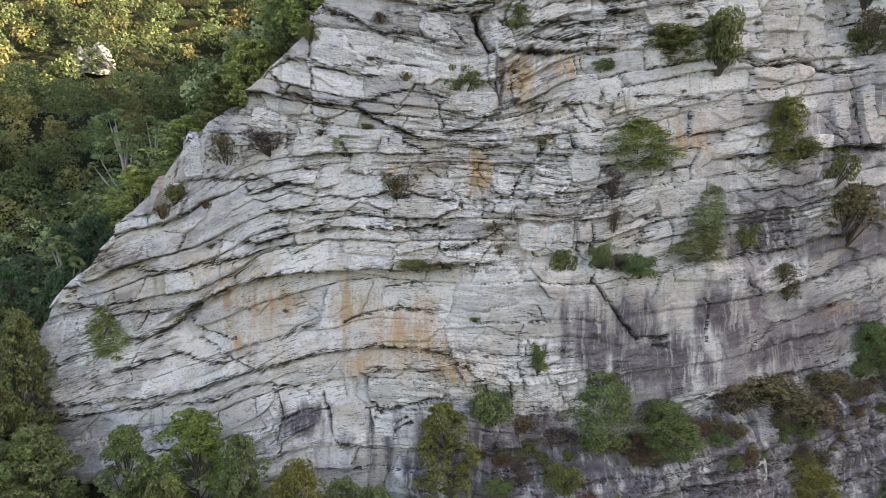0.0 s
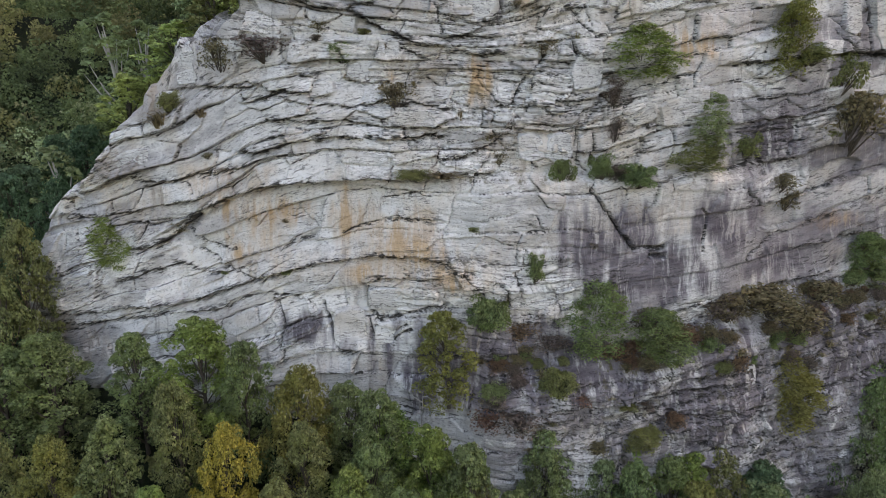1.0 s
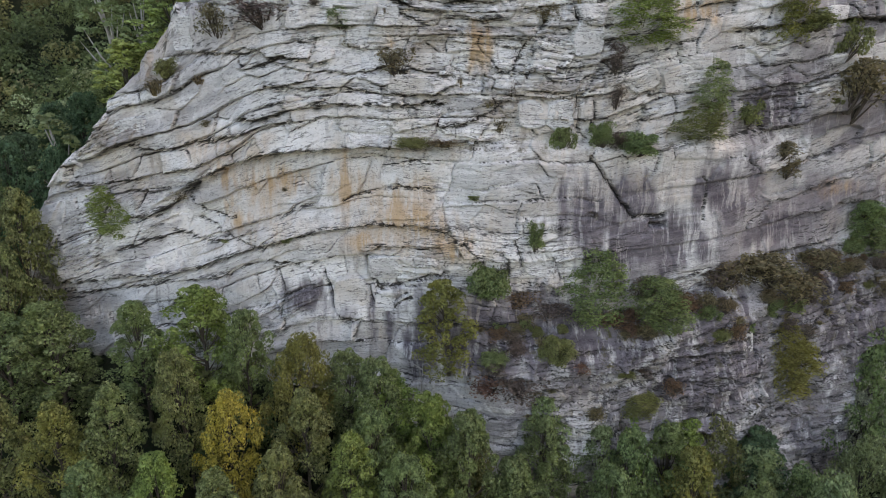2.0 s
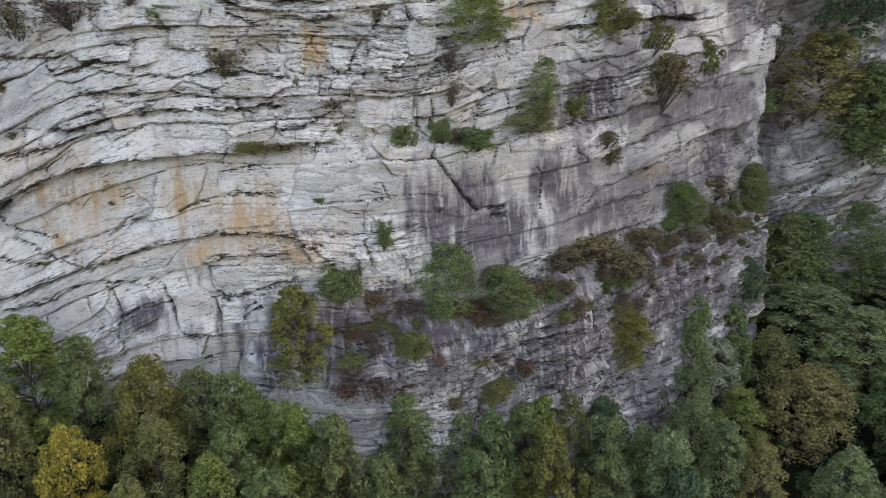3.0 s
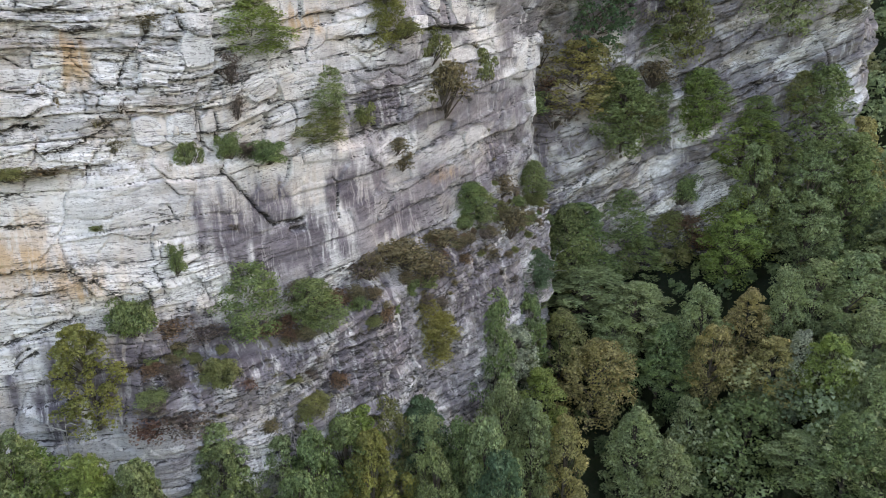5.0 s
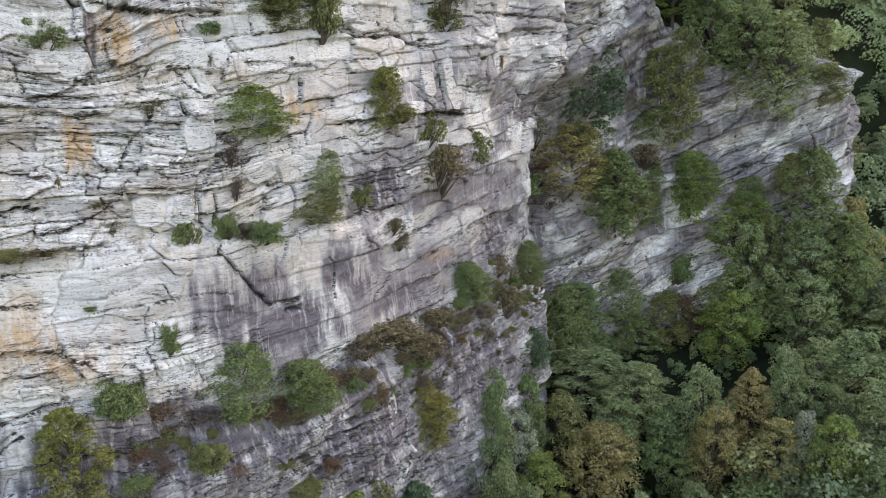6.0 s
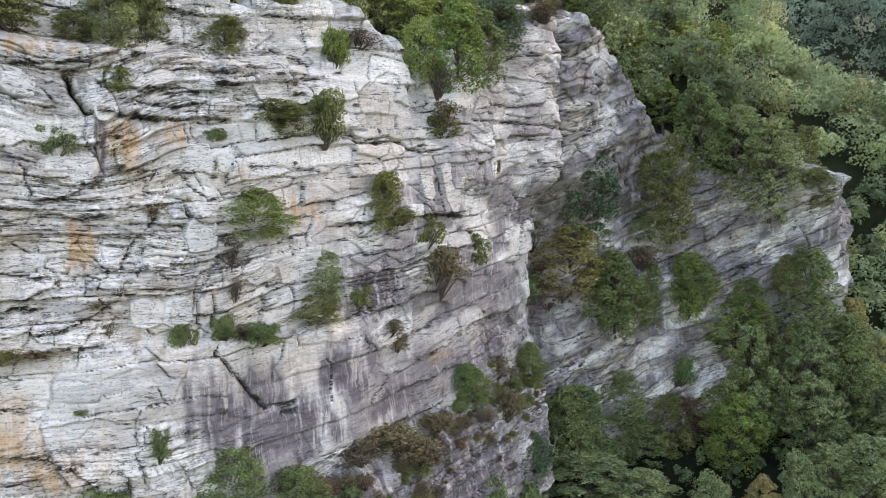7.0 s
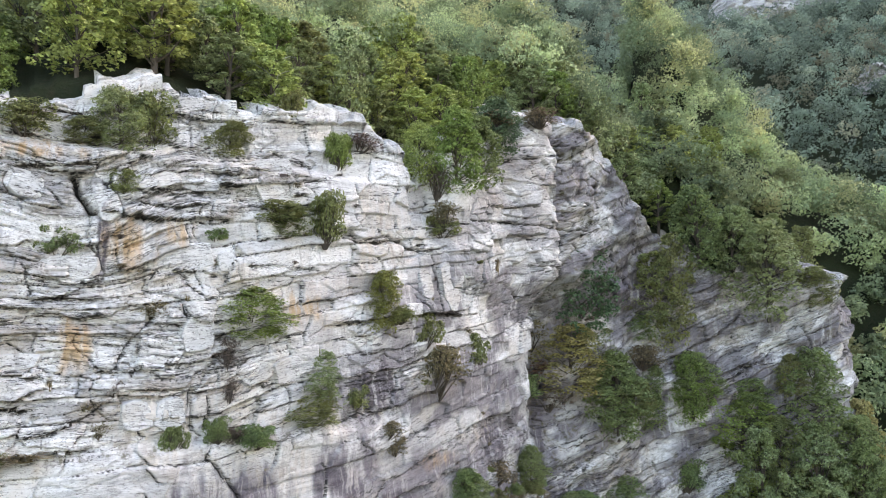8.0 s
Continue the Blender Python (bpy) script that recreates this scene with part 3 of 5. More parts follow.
        # lichen band, with the shade under the lip painted black at its core
        marks["crust_shade"][near] = np.maximum(marks["crust_shade"][near], fade * np.maximum(.66 * np.exp(-(d / .40) ** 2), np.exp(-((d + .05) / (.045 + .045 * size)) ** 4)))
    for size, line in CRACKS:
        near = ((u > line[:, 0].min() - 1.2) & (u < line[:, 0].max() + 1.2)
                & (z > line[:, 1].min() - 1.2) & (z < line[:, 1].max() + 1.2))
        if not near.any():
            continue
        x, y, best = qu[near], qz[near], 9.
        for p, q in zip(line[:-1], line[1:]):
            e = q - p
            t = np.clip(((x - p[0]) * e[0] + (y - p[1]) * e[1]) / max(e @ e, 1e-6), 0, 1)
            best = np.minimum(best, np.hypot(x - p[0] - t * e[0], y - p[1] - t * e[1]))
        out[near] -= .5 * size * np.exp(-(best / (.08 * size + .04)) ** 2)
        # fissure core: the crack's inner shade painted black, lichen round it
        marks["crust_shade"][near] = np.maximum(marks["crust_shade"][near], np.maximum(.6 * np.exp(-(best / .2) ** 2), np.exp(-(best / (.035 + .04 * size)) ** 4)))
    # lower band and gully: rubbly
    rubble = np.clip(under + rise(u, 60, 66), 0, 1)
    out = out + (rubble - .6 * under) * .45 * fractal(u * .33, z * .45, 60, 3) + .40 * fractal(u * .07, z * .09, 64, 2)
    out = out + (.02 + .05 * broken) * fractal(u * 1.9, z * 2.8, 68, 3)
    marks["turf"] = np.maximum(marks["turf"], rise(u, 1, 6) * rise(u, 62, 55) * np.exp(-((z - shelf + .9) / 1.3) ** 2))
    marks["turf"] = np.maximum(marks["turf"], .8 * rise(u, -6, -2) * rise(u, 30, 22) * np.exp(-((z + 10.9) / .5) ** 2))
    marks["turf"] = np.maximum(marks["turf"], (.5 + .3 * rise(u, 60, 66) * rise(u, 84, 76)) * rubble)
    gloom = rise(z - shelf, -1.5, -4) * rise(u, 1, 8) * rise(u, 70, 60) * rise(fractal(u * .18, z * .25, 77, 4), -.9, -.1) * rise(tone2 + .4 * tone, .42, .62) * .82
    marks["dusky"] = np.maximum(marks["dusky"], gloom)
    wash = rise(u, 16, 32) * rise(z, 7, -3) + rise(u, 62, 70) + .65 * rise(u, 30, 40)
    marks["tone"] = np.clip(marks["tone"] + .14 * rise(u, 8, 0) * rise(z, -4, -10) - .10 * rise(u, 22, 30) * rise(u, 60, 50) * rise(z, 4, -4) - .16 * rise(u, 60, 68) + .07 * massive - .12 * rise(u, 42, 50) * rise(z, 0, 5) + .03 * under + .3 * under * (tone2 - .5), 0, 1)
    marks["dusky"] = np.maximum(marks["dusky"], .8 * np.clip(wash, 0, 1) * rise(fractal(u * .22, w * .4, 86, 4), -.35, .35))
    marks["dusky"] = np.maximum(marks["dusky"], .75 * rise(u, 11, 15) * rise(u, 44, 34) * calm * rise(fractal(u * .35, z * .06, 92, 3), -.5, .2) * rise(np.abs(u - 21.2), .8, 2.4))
    warm = rise(u, -27, -20) * rise(u, 8, 1) * rise(z, -9, -11) * rise(z, -22, -19)
    marks["ochre"] = np.maximum(marks["ochre"], .5 * warm * rise(fractal(u * .3, z * .2, 88, 4), -.5, .5))
    marks["ochre"] = np.maximum(marks["ochre"], .22 * rise(fractal(u * .12, z * .2, 89, 4), .1, .8))
    marks["dusky"] = np.maximum(marks["dusky"], .4 * rise(u, -12, -22) * rise(fractal(u * .3, w * .7, 87, 4), -.2, .5))
    out = out + rise(u, 66, 72) * 1.1 * fractal(u * .16, w * .28, 82, 3)
    return out, w, marks


def rim(u):
    u = np.asarray(u, float)
    return along(RIM, u) + 1.0 * fractal(u * .22, u * 0 + 3.3, 71, 2) + .9 * np.round(1.7 * fractal(u * .36, u * 0 + 9.1, 73, 1)) + .18 * fractal(u * 1.1, u * 0, 75, 2)


def wall_point(u, z):
    """A place on the face of the rock, and the way out of it."""
    u1, z1 = np.array([float(u)]), np.array([float(z)])
    o = relief(u1, z1)[0][0]
    n = np.array([np.interp(u, RUN, OUT[:, 0]), np.interp(u, RUN, OUT[:, 1])])
    p = np.array([np.interp(u, RUN, CURVE[:, 0]), np.interp(u, RUN, CURVE[:, 1])]) + n * o
    return Vector((p[0], p[1], z)), Vector((n[0], n[1], 0))


def grid_mesh(name, points, nu, nv, smooth=True):
    me = bpy.data.meshes.new(name)
    i = np.arange(nu * nv).reshape(nu, nv)
    quads = np.stack([i[:-1, :-1], i[1:, :-1], i[1:, 1:], i[:-1, 1:]], -1).reshape(-1, 4)
    me.vertices.add(len(points))
    me.vertices.foreach_set("co", points.astype(np.float32).ravel())
    me.loops.add(quads.size)
    me.loops.foreach_set("vertex_index", quads.astype(np.int32).ravel())
    me.polygons.add(len(quads))
    me.polygons.foreach_set("loop_start", np.arange(0, quads.size, 4, dtype=np.int32))
    me.update(calc_edges=True)
    if smooth:
        me.shade_smooth()
    return me


def build_cliff():
    u = np.concatenate([np.arange(-54, -43, .2), np.arange(-43, 47, .088), np.arange(47, 121, .17)])
    nu, nz, nb = len(u), 600, 18
    foot, edge = along(FOOT, u) - 3, rim(u)
    even = np.maximum(along(RIM, u), foot + 3)
    edge = np.maximum(edge, foot + 3)
    v = np.linspace(0, 1, nz)
    zz = foot[:, None] + (even - foot)[:, None] * v[None] + (edge - even)[:, None] * rise(v, .9, 1)[None]
    back = np.zeros((nu, nz))
    d = np.linspace(0, 1, nb + 1)[1:] ** 1.3 * 9
    zz = np.hstack([zz, edge[:, None] + .34 * d[None] + .35 * fractal(u[:, None] * .5, d[None] * .5, 80, 3)])
    back = np.hstack([back, np.repeat(d[None], nu, 0)])
    uu = np.repeat(u[:, None], zz.shape[1], 1)
    out, w, marks = relief(uu.ravel(), zz.ravel())
    over = back.ravel() > 0
    lip = out.reshape(uu.shape)[:, nz - 1]
    out = np.where(over, np.repeat(lip[:, None], zz.shape[1], 1).ravel() - back.ravel(), out)
    n = np.stack([np.interp(uu, RUN, OUT[:, 0]), np.interp(uu, RUN, OUT[:, 1])], -1).reshape(-1, 2)
    p = np.stack([np.interp(uu, RUN, CURVE[:, 0]), np.interp(uu, RUN, CURVE[:, 1])], -1).reshape(-1, 2) + n * out[:, None]
    points = np.column_stack([p, zz.ravel()])
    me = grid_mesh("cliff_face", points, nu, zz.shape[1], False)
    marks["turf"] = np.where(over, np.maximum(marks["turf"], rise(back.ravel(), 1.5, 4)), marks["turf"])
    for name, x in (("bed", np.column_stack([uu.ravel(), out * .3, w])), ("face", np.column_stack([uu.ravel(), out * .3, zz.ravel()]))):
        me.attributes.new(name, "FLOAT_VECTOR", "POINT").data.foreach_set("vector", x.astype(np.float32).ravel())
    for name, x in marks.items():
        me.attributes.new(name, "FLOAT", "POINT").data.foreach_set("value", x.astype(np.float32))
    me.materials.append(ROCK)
    return tagged(new("cliff_face", me), "pale grey layered gneiss cliff with dark cracks and ochre stains", "cliff", kind="structure")


CLIFF = build_cliff()


def rock_block(u, z, wide, tall):
    """One sound block that stands out of the broken wall: a hull of jittered, cut corners."""
    rs = np.random.RandomState(int(abs(u * 10) + abs(z * 100)) % 9973)
    deep = .06 + .06 * min(wide, tall)
    lean = max(-.22, min(.22, -math.atan(float(bedding(u + .6, z) - bedding(u - .6, z)) / 1.2)))
    here = (relief(np.linspace(u - wide * .35, u + wide * .35, 7), np.full(7, float(z)))[0]).mean()
    n = Vector((np.interp(u, RUN, OUT[:, 0]), np.interp(u, RUN, OUT[:, 1]), 0))
    side = Vector((-n.y, n.x, 0))
    p = Vector((np.interp(u, RUN, CURVE[:, 0]), np.interp(u, RUN, CURVE[:, 1]), z)) + n * float(here)
    bm = bmesh.new()
    c, s = math.cos(lean), math.sin(lean)
    tilt, lay = rs.uniform(-.12, .12), rs.uniform(-.05, .25)
    for a in (-1, -.35, .4, 1):
        for b in (-1, 0, 1):
            for d in (0, 1):
                x = (a + rs.uniform(-.22, .14)) * wide / 2 * (.86 if d else 1) * (.82 if b == rs.randint(-1, 2) else 1)
                y = (b + rs.uniform(-.2, .2)) * tall / 2 * (rs.uniform(.55, .95) if abs(a) == 1 else 1) * (.88 if d else 1)
                h = -.9 if not d else deep * (.72 + rs.uniform(-.06, .06)) + tilt * x - lay * y
                q = p + side * (x * c - y * s) + Vector((0, 0, x * s + y * c)) + n * h
                bm.verts.new(q)
    hull = bmesh.ops.convex_hull(bm, input=bm.verts)
    bmesh.ops.delete(bm, geom=[v for v in hull["geom_interior"] if isinstance(v, bmesh.types.BMVert)], context="VERTS")
    bmesh.ops.bevel(bm, geom=bm.edges[:], offset=.05, segments=1, affect="EDGES")
    me = bpy.data.meshes.new("rock_block")
    bm.to_mesh(me)
    bm.free()
    co = np.array([v.co[:] for v in me.vertices]) - np.array(p)
    spot = np.column_stack([u + co @ np.array(side), co @ np.array(n) * .3, z + co[:, 2]]).astype(np.float32)
    me.attributes.new("face", "FLOAT_VECTOR", "POINT").data.foreach_set("vector", spot.ravel())
    spot[:, 2] -= lean * (spot[:, 0] - u)
    me.attributes.new("bed", "FLOAT_VECTOR", "POINT").data.foreach_set("vector", spot.ravel())
    for name, k in (("tone", rs.uniform(.40, .62)), ("white", .1), ("sheet", .8)):
        me.attributes.new(name, "FLOAT", "POINT").data.foreach_set("value", np.full(len(co), k, np.float32))
    me.materials.append(ROCK)
    ob = new("rock_block", me)
    ob.parent = CLIFF
    return ob


rock_block(2.4, 2.7, 4.5, 2.0)
rock_block(5, 7.6, 1.9, 2.4)
rock_block(-6.1, -2.2, 3.6, 1.9)
rock_block(-9.2, -2.4, 2.2, 1.4)
rock_block(11.8, -2.2, 2.9, 3.4)
rock_block(-8.6, 6.4, 4.9, 1.9)
rock_block(-21.6, -1.3, 2.1, 1.8)
rock_block(-21.4, -2.7, 3.1, 1.3)
rock_block(-9.9, -3.6, 2.9, 1.1)
rock_block(-3.9, -0.5, 1.4, 1.7)
rock_block(-2.1, -5.9, 5.2, 1.5)
rock_block(-1.1, -4, 4.2, 1.2)
rock_block(10.5, 3.8, 4.8, 2.2)
rock_block(14, 3.6, 1.7, 1.7)
rock_block(-8, -24.4, 3.1, 3.8)
rock_block(-4, -21.4, 5.4, 2.2)
rock_block(-4.5, -24.7, 2.5, 1.8)
rock_block(8.3, -20.8, 2.9, 2.2)
rock_block(4.6, -20.5, 1.9, 1.7)
rock_block(16.4, -5.5, 3.5, 2.0)
rock_block(19.4, -5.5, 3.0, 2.5)
rock_block(9.7, -8.3, 2.4, 2.6)
rock_block(7.4, -8.3, 2.9, 2.4)
rock_block(5.3, 10.1, 2.9, 1.4)
rock_block(8.1, 9.9, 4.4, 1.3)
rock_block(11.8, 9.9, 3.5, 1.3)
rock_block(18.5, 10, 4.1, 2.0)
rock_block(-3.9, 6.8, 3.8, 1.4)
rock_block(-1.1, 9.2, 1.9, 1.7)
rock_block(-6.7, 7.9, 4.4, 1.3)
rock_block(39.2, 2.2, 3.0, 5.5)
rock_block(35.7, 2.2, 1.8, 3.5)
rock_block(33.6, -0.3, 2.9, 1.4)
rock_block(37.3, -2.9, 3.0, 1.3)
rock_block(-14.6, 1.6, 3.5, 2.0)
rock_block(-17.6, 0.2, 3.0, 2.0)
rock_block(-27.2, -9.8, 3.9, 1.7)
rock_block(-24.2, -4.7, 3.7, 1.3)
rock_block(-0.4, 8.7, 2.4, 1.9)
rock_block(1, 13.4, 3.0, 1.5)
rock_block(9.6, 15.3, 2.6, 2.1)
rock_block(10.9, 17, 3.6, 1.3)
rock_block(18.1, 12, 4.1, 1.8)
rock_block(19, 9.2, 3.6, 1.5)
rock_block(13.4, 9, 3.0, 1.5)
rock_block(26.7, -28, 1.2, 3.3)


# ---------- the ground: scree slope and valley before the wall, wooded mountain behind it ----------
def ground(x, y):
    x, y = np.atleast_1d(np.asarray(x, float)), np.atleast_1d(np.asarray(y, float))
    flat = np.stack([x.ravel(), y.ravel()], 1)
    k = np.concatenate([np.argmin(((c[:, None] - CURVE[None, ::4]) ** 2).sum(-1), 1) * 4 for c in np.array_split(flat, max(1, len(flat) // 4000))])
    near, n, u = CURVE[k], OUT[k], RUN[k]
    off = flat - near
    behind = np.hypot(off[:, 0], off[:, 1]) * np.where((off * n).sum(1) > 0, -1, 1)
    r, az = np.hypot(flat[:, 0], flat[:, 1]), np.degrees(np.arctan2(flat[:, 0], flat[:, 1]))
    foot, edge = along(FOOT, u), along(RIM, u)
    front = np.maximum(foot - .5 * np.clip(-behind - 2, 0, None), -88)
    spur = edge - .5 + (.62 + .42 * rise(u, 58, 84) + .8 * rise(u, 84, 96)) * np.clip(behind - 4, 0, 75) - .35 * np.clip(behind - 79, 0, 400)
    crest = np.interp(az, [40, 46, 49, 54, 58.6, 63, 70, 80], [34, 23, 19.5, 12, 7, 5.5, 3.5, -4])     # the spur's back falls away
    spur = np.minimum(spur, np.maximum(r * np.tan(np.radians(crest)) - .6 * np.clip(r - 150, 0, None), edge - 6))
    z = front + (spur - front) * rise(behind, 3.2, 5.2)
    reach = np.interp(az, [40, 46, 53, 59, 61, 64, 70, 80], [106, 107, 112, 114, 117, 119, 124, 132])
    shoulder = rise(r, reach - 2, reach + 42) * rise(az, 43, 47)                 # the wooded ridge that goes on beyond the gully's end
    z = np.maximum(z, front + (r * np.tan(np.radians(crest)) - .6 * np.clip(r - 155, 0, None) - front) * shoulder)
    bowl = -88 + .85 * (r - 115) * rise(np.abs(az - 10), 128, 92) + 9 * fractal(flat[:, 0] * .012, flat[:, 1] * .012, 90, 4)
    far = rise(r, 100, 125)
    z = np.where(r > 112, np.maximum(z, z + (bowl - z) * far), z)
    z = z + .5 * fractal(flat[:, 0] * .15, flat[:, 1] * .15, 95, 3) * rise(np.abs(behind), 4, 9)
    return np.clip(z, -120, 330).reshape(x.shape)


def build_ground():
    r = np.concatenate([np.linspace(0, 48, 14), np.linspace(50, 135, 62), np.geomspace(138, 4500, 60)])
    a = np.radians(np.concatenate([np.linspace(-60, 90, 330), np.linspace(92, 298, 80), [300]]))
    rr, aa = np.meshgrid(r, a)
    x, y = rr * np.sin(aa), rr * np.cos(aa)
    me = grid_mesh("ground", np.column_stack([x.ravel(), y.ravel(), ground(x.ravel(), y.ravel())]), len(a), len(r))
    me.flip_normals()
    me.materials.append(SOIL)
    return tagged(new("ground", me), "steep wooded mountain slope with leaf litter, canopy shade painted into its colour", "ground", kind="structure")


build_ground()


def outcrop(x, y, wide, tall, turn):
    """A bare knob of the same rock that breaks through the woods."""
    nu, nv = 60, 50
    p, q = np.meshgrid(np.linspace(-1, 1, nu), np.linspace(-.25, 1, nv), indexing="ij")
    p, q = p.ravel(), q.ravel()
    uu, zz = p * wide / 2 + x, q * tall
    face, gap, _j, tone = slabs(uu * .3, zz * .45, 150 + int(abs(x)), 2.2, .9)
    small, _g, _k, _t = slabs(uu * 1.0, zz * 1.3, 170, .5, .3)
    ragged = .6 * fractal(p * 3 + x, q * 0 + y, 120, 3)
    deep = wide * .18 * (1 - p ** 2) + tall * .5 * (1 - q) + 1.1 * (face + small) * (1 - p ** 8) - 3
    c, s = math.cos(turn), math.sin(turn)
    a, b = p * wide / 2, -deep
    px, py = x + a * c - b * s, y + a * s + b * c
    base = float(ground(x, y)[0])
    me = grid_mesh("rock_outcrop", np.column_stack([px, py, base + zz * (1 - .55 * p ** 2 + .4 * ragged)]), nu, nv, False)
    spot = np.column_stack([uu, deep * .3, zz]).astype(np.float32).ravel()
    for name in ("bed", "face"):
        me.attributes.new(name, "FLOAT_VECTOR", "POINT").data.foreach_set("vector", spot)
    # gaps between slabs blackened the same way, crack shade painted in
    me.attributes.new("crust_shade", "FLOAT", "POINT").data.foreach_set("value", np.exp(-(gap / .05) ** 2).astype(np.float32))
    me.attributes.new("tone", "FLOAT", "POINT").data.foreach_set("value", tone.astype(np.float32))
    me.attributes.new("dusky", "FLOAT", "POINT").data.foreach_set("value", (.5 * tone).astype(np.float32))
    me.materials.append(ROCK)
    return tagged(new("rock_outcrop", me), "bare pale grey rock outcrop among the woods", "rock", "outcrops")


outcrop(-105, 216, 12, 7, 0.45)
outcrop(336, 234, 44, 26, -0.96)
outcrop(357, 211, 34, 14, -1.04)
outcrop(280, 140, 20, 10, -1.11)

# ---------- plants ----------
def mesh_from(name, verts, faces, mat, smooth=False):
    me = bpy.data.meshes.new(name)
    me.from_pydata([tuple(v) for v in verts], [], faces)
    me.materials.append(mat)
    if smooth:
        me.shade_smooth()
    return me


def tube(verts, faces, path, radii, sides=6):
    first = len(verts)
    for i, p in enumerate(path):
        t = (path[min(i + 1, len(path) - 1)] - path[max(i - 1, 0)]).normalized()
        a = t.cross(Vector((.31, .95, .1))).normalized()
        b = t.cross(a)
        r = float(radii[i])
        verts.extend(p + (a * math.cos(q) + b * math.sin(q)) * r for q in (2 * math.pi * s / sides for s in range(sides)))
    for i in range(len(path) - 1):
        for s in range(sides):
            a, b = first + i * sides + s, first + i * sides + (s + 1) % sides
            faces.append((a, b, b + sides, a + sides))
    faces.append(tuple(first + (len(path) - 1) * sides + s for s in range(sides)))


def leaves(rs, centres, radii, count, size, flat=.75, up=.5, three=False):
    """Leaf sprays on the shells of many small clumps: folded diamonds."""
    c = rs.randint(0, len(centres), count)
    d = rs.normal(size=(count, 3))
    d[:, 2] += .6
    d /= np.linalg.norm(d, axis=1)[:, None]
    at = centres[c] + d * (radii[c] * rs.uniform(.55, 1.08, count) ** .6)[:, None] * [1, 1, flat]
    n = d + rs.normal(size=(count, 3)) * .85 + [0, 0, up]
    n /= np.linalg.norm(n, axis=1)[:, None]
    t = np.cross(n, rs.normal(size=(count, 3)))
    t /= np.linalg.norm(t, axis=1)[:, None]
    b = np.cross(n, t)
    s = (size * rs.uniform(.55, 1.3, count))[:, None]
    if three:
        return np.stack([at - t * s, at + t * s * .6 - b * s * .8, at + t * s * .6 + b * s * .8], 1).reshape(-1, 3), None
    v = np.stack([at - t * s, at - b * s * .62 - n * s * .2, at + t * s * 1.1, at + b * s * .62 - n * s * .2], 1).reshape(-1, 3)
    return v, [(i, i + 1, i + 2, i + 3) for i in range(0, 4 * count, 4)]


def make_tree(seed, height, spread, low, clumps, count, size, bark, lean=.04, puff=1.):
    """One tree at the origin: trunk, limbs, and a crown of separate leafy lobes round it."""
    rs = np.random.RandomState(seed)
    verts, faces = [], []
    top = height * .86
    bend = rs.normal(size=2) * lean * height
    path = [Vector((bend[0] * t * t, bend[1] * t * t, -.8 + (top + .8) * t)) for t in np.linspace(0, 1, 7)]
    thick = height * .015
    tube(verts, faces, path, [thick * (1.25 - 1.1 * t) for t in np.linspace(0, 1, 7)], 7)
    centres, radii = [], []
    bulge = rs.uniform(.62, 1.2, 9)
    for i in range(clumps):
        h = low + (1 - low) * ((i + .5) / clumps) ** .8
        t = (h - low) / (1 - low)
        a = i * 2.4 + rs.uniform(-.6, .6)
        sector = bulge[int((a % 6.2832) / 6.2832 * 5) + int(t * 3.9)]
        wide = spread * (.16 + 1.12 * math.sin(math.pi * min(1, t * .80 + .16))) * .62 * sector
        r = wide * rs.uniform(.25, 1) ** .45
        c = Vector((math.cos(a) * r + bend[0] * h * h, math.sin(a) * r + bend[1] * h * h, height * (h - .05) + rs.uniform(-.35, .35)))
        centres.append(c), radii.append(puff * spread * rs.uniform(.11, .23) * (1.1 - .3 * t))
        if i % 3 == 0:
            k = max(.12, h - .22)
            base = Vector((bend[0] * k * k, bend[1] * k * k, top * k))
            bow = base.lerp(c, .55) + Vector((0, 0, -.05 * height * rs.rand()))
            tube(verts, faces, [base, bow, c], [thick * .42, thick * .28, thick * .08], 4)
    v, _ = leaves(rs, np.array(centres), np.array(radii), count, size, three=True)
    root = new("tree")
    for name, me in (("trunk", mesh_from("trunk", verts, faces, bark, True)), ("crown", mesh_from("crown", v, np.arange(len(v)).reshape(-1, 3).tolist(), LEAF["green"]))):
        part = new(name, me)
        part.parent = root
    return root


def make_shrub(seed, height, spread, clumps, count, size):
    rs = np.random.RandomState(seed)
    verts, faces, centres, radii = [], [], [], []
    for i in range(clumps):
        a, r = rs.uniform(0, 6.28), spread * .5 * rs.uniform(.1, .8)
        c = Vector((math.cos(a) * r, math.sin(a) * r, height * rs.uniform(.14, .82)))
        centres.append(c), radii.append(min(spread, height) * rs.uniform(.14, .27))
        tube(verts, faces, [Vector((c.x * .1, c.y * .1, -.3)), Vector((c.x * .6, c.y * .6, c.z * .45)), c], [.045, .032, .012], 4)
    v, _ = leaves(rs, np.array(centres), np.array(radii), count, size, three=True)
    f = np.arange(len(v)).reshape(-1, 3).tolist()
    root = new("shrub")
    for name, me in (("stem", mesh_from("stem", verts, faces, BARK)), ("foliage", mesh_from("foliage", v, f, LEAF["green"]))):
        part = new(name, me)
        part.parent = root
    return root


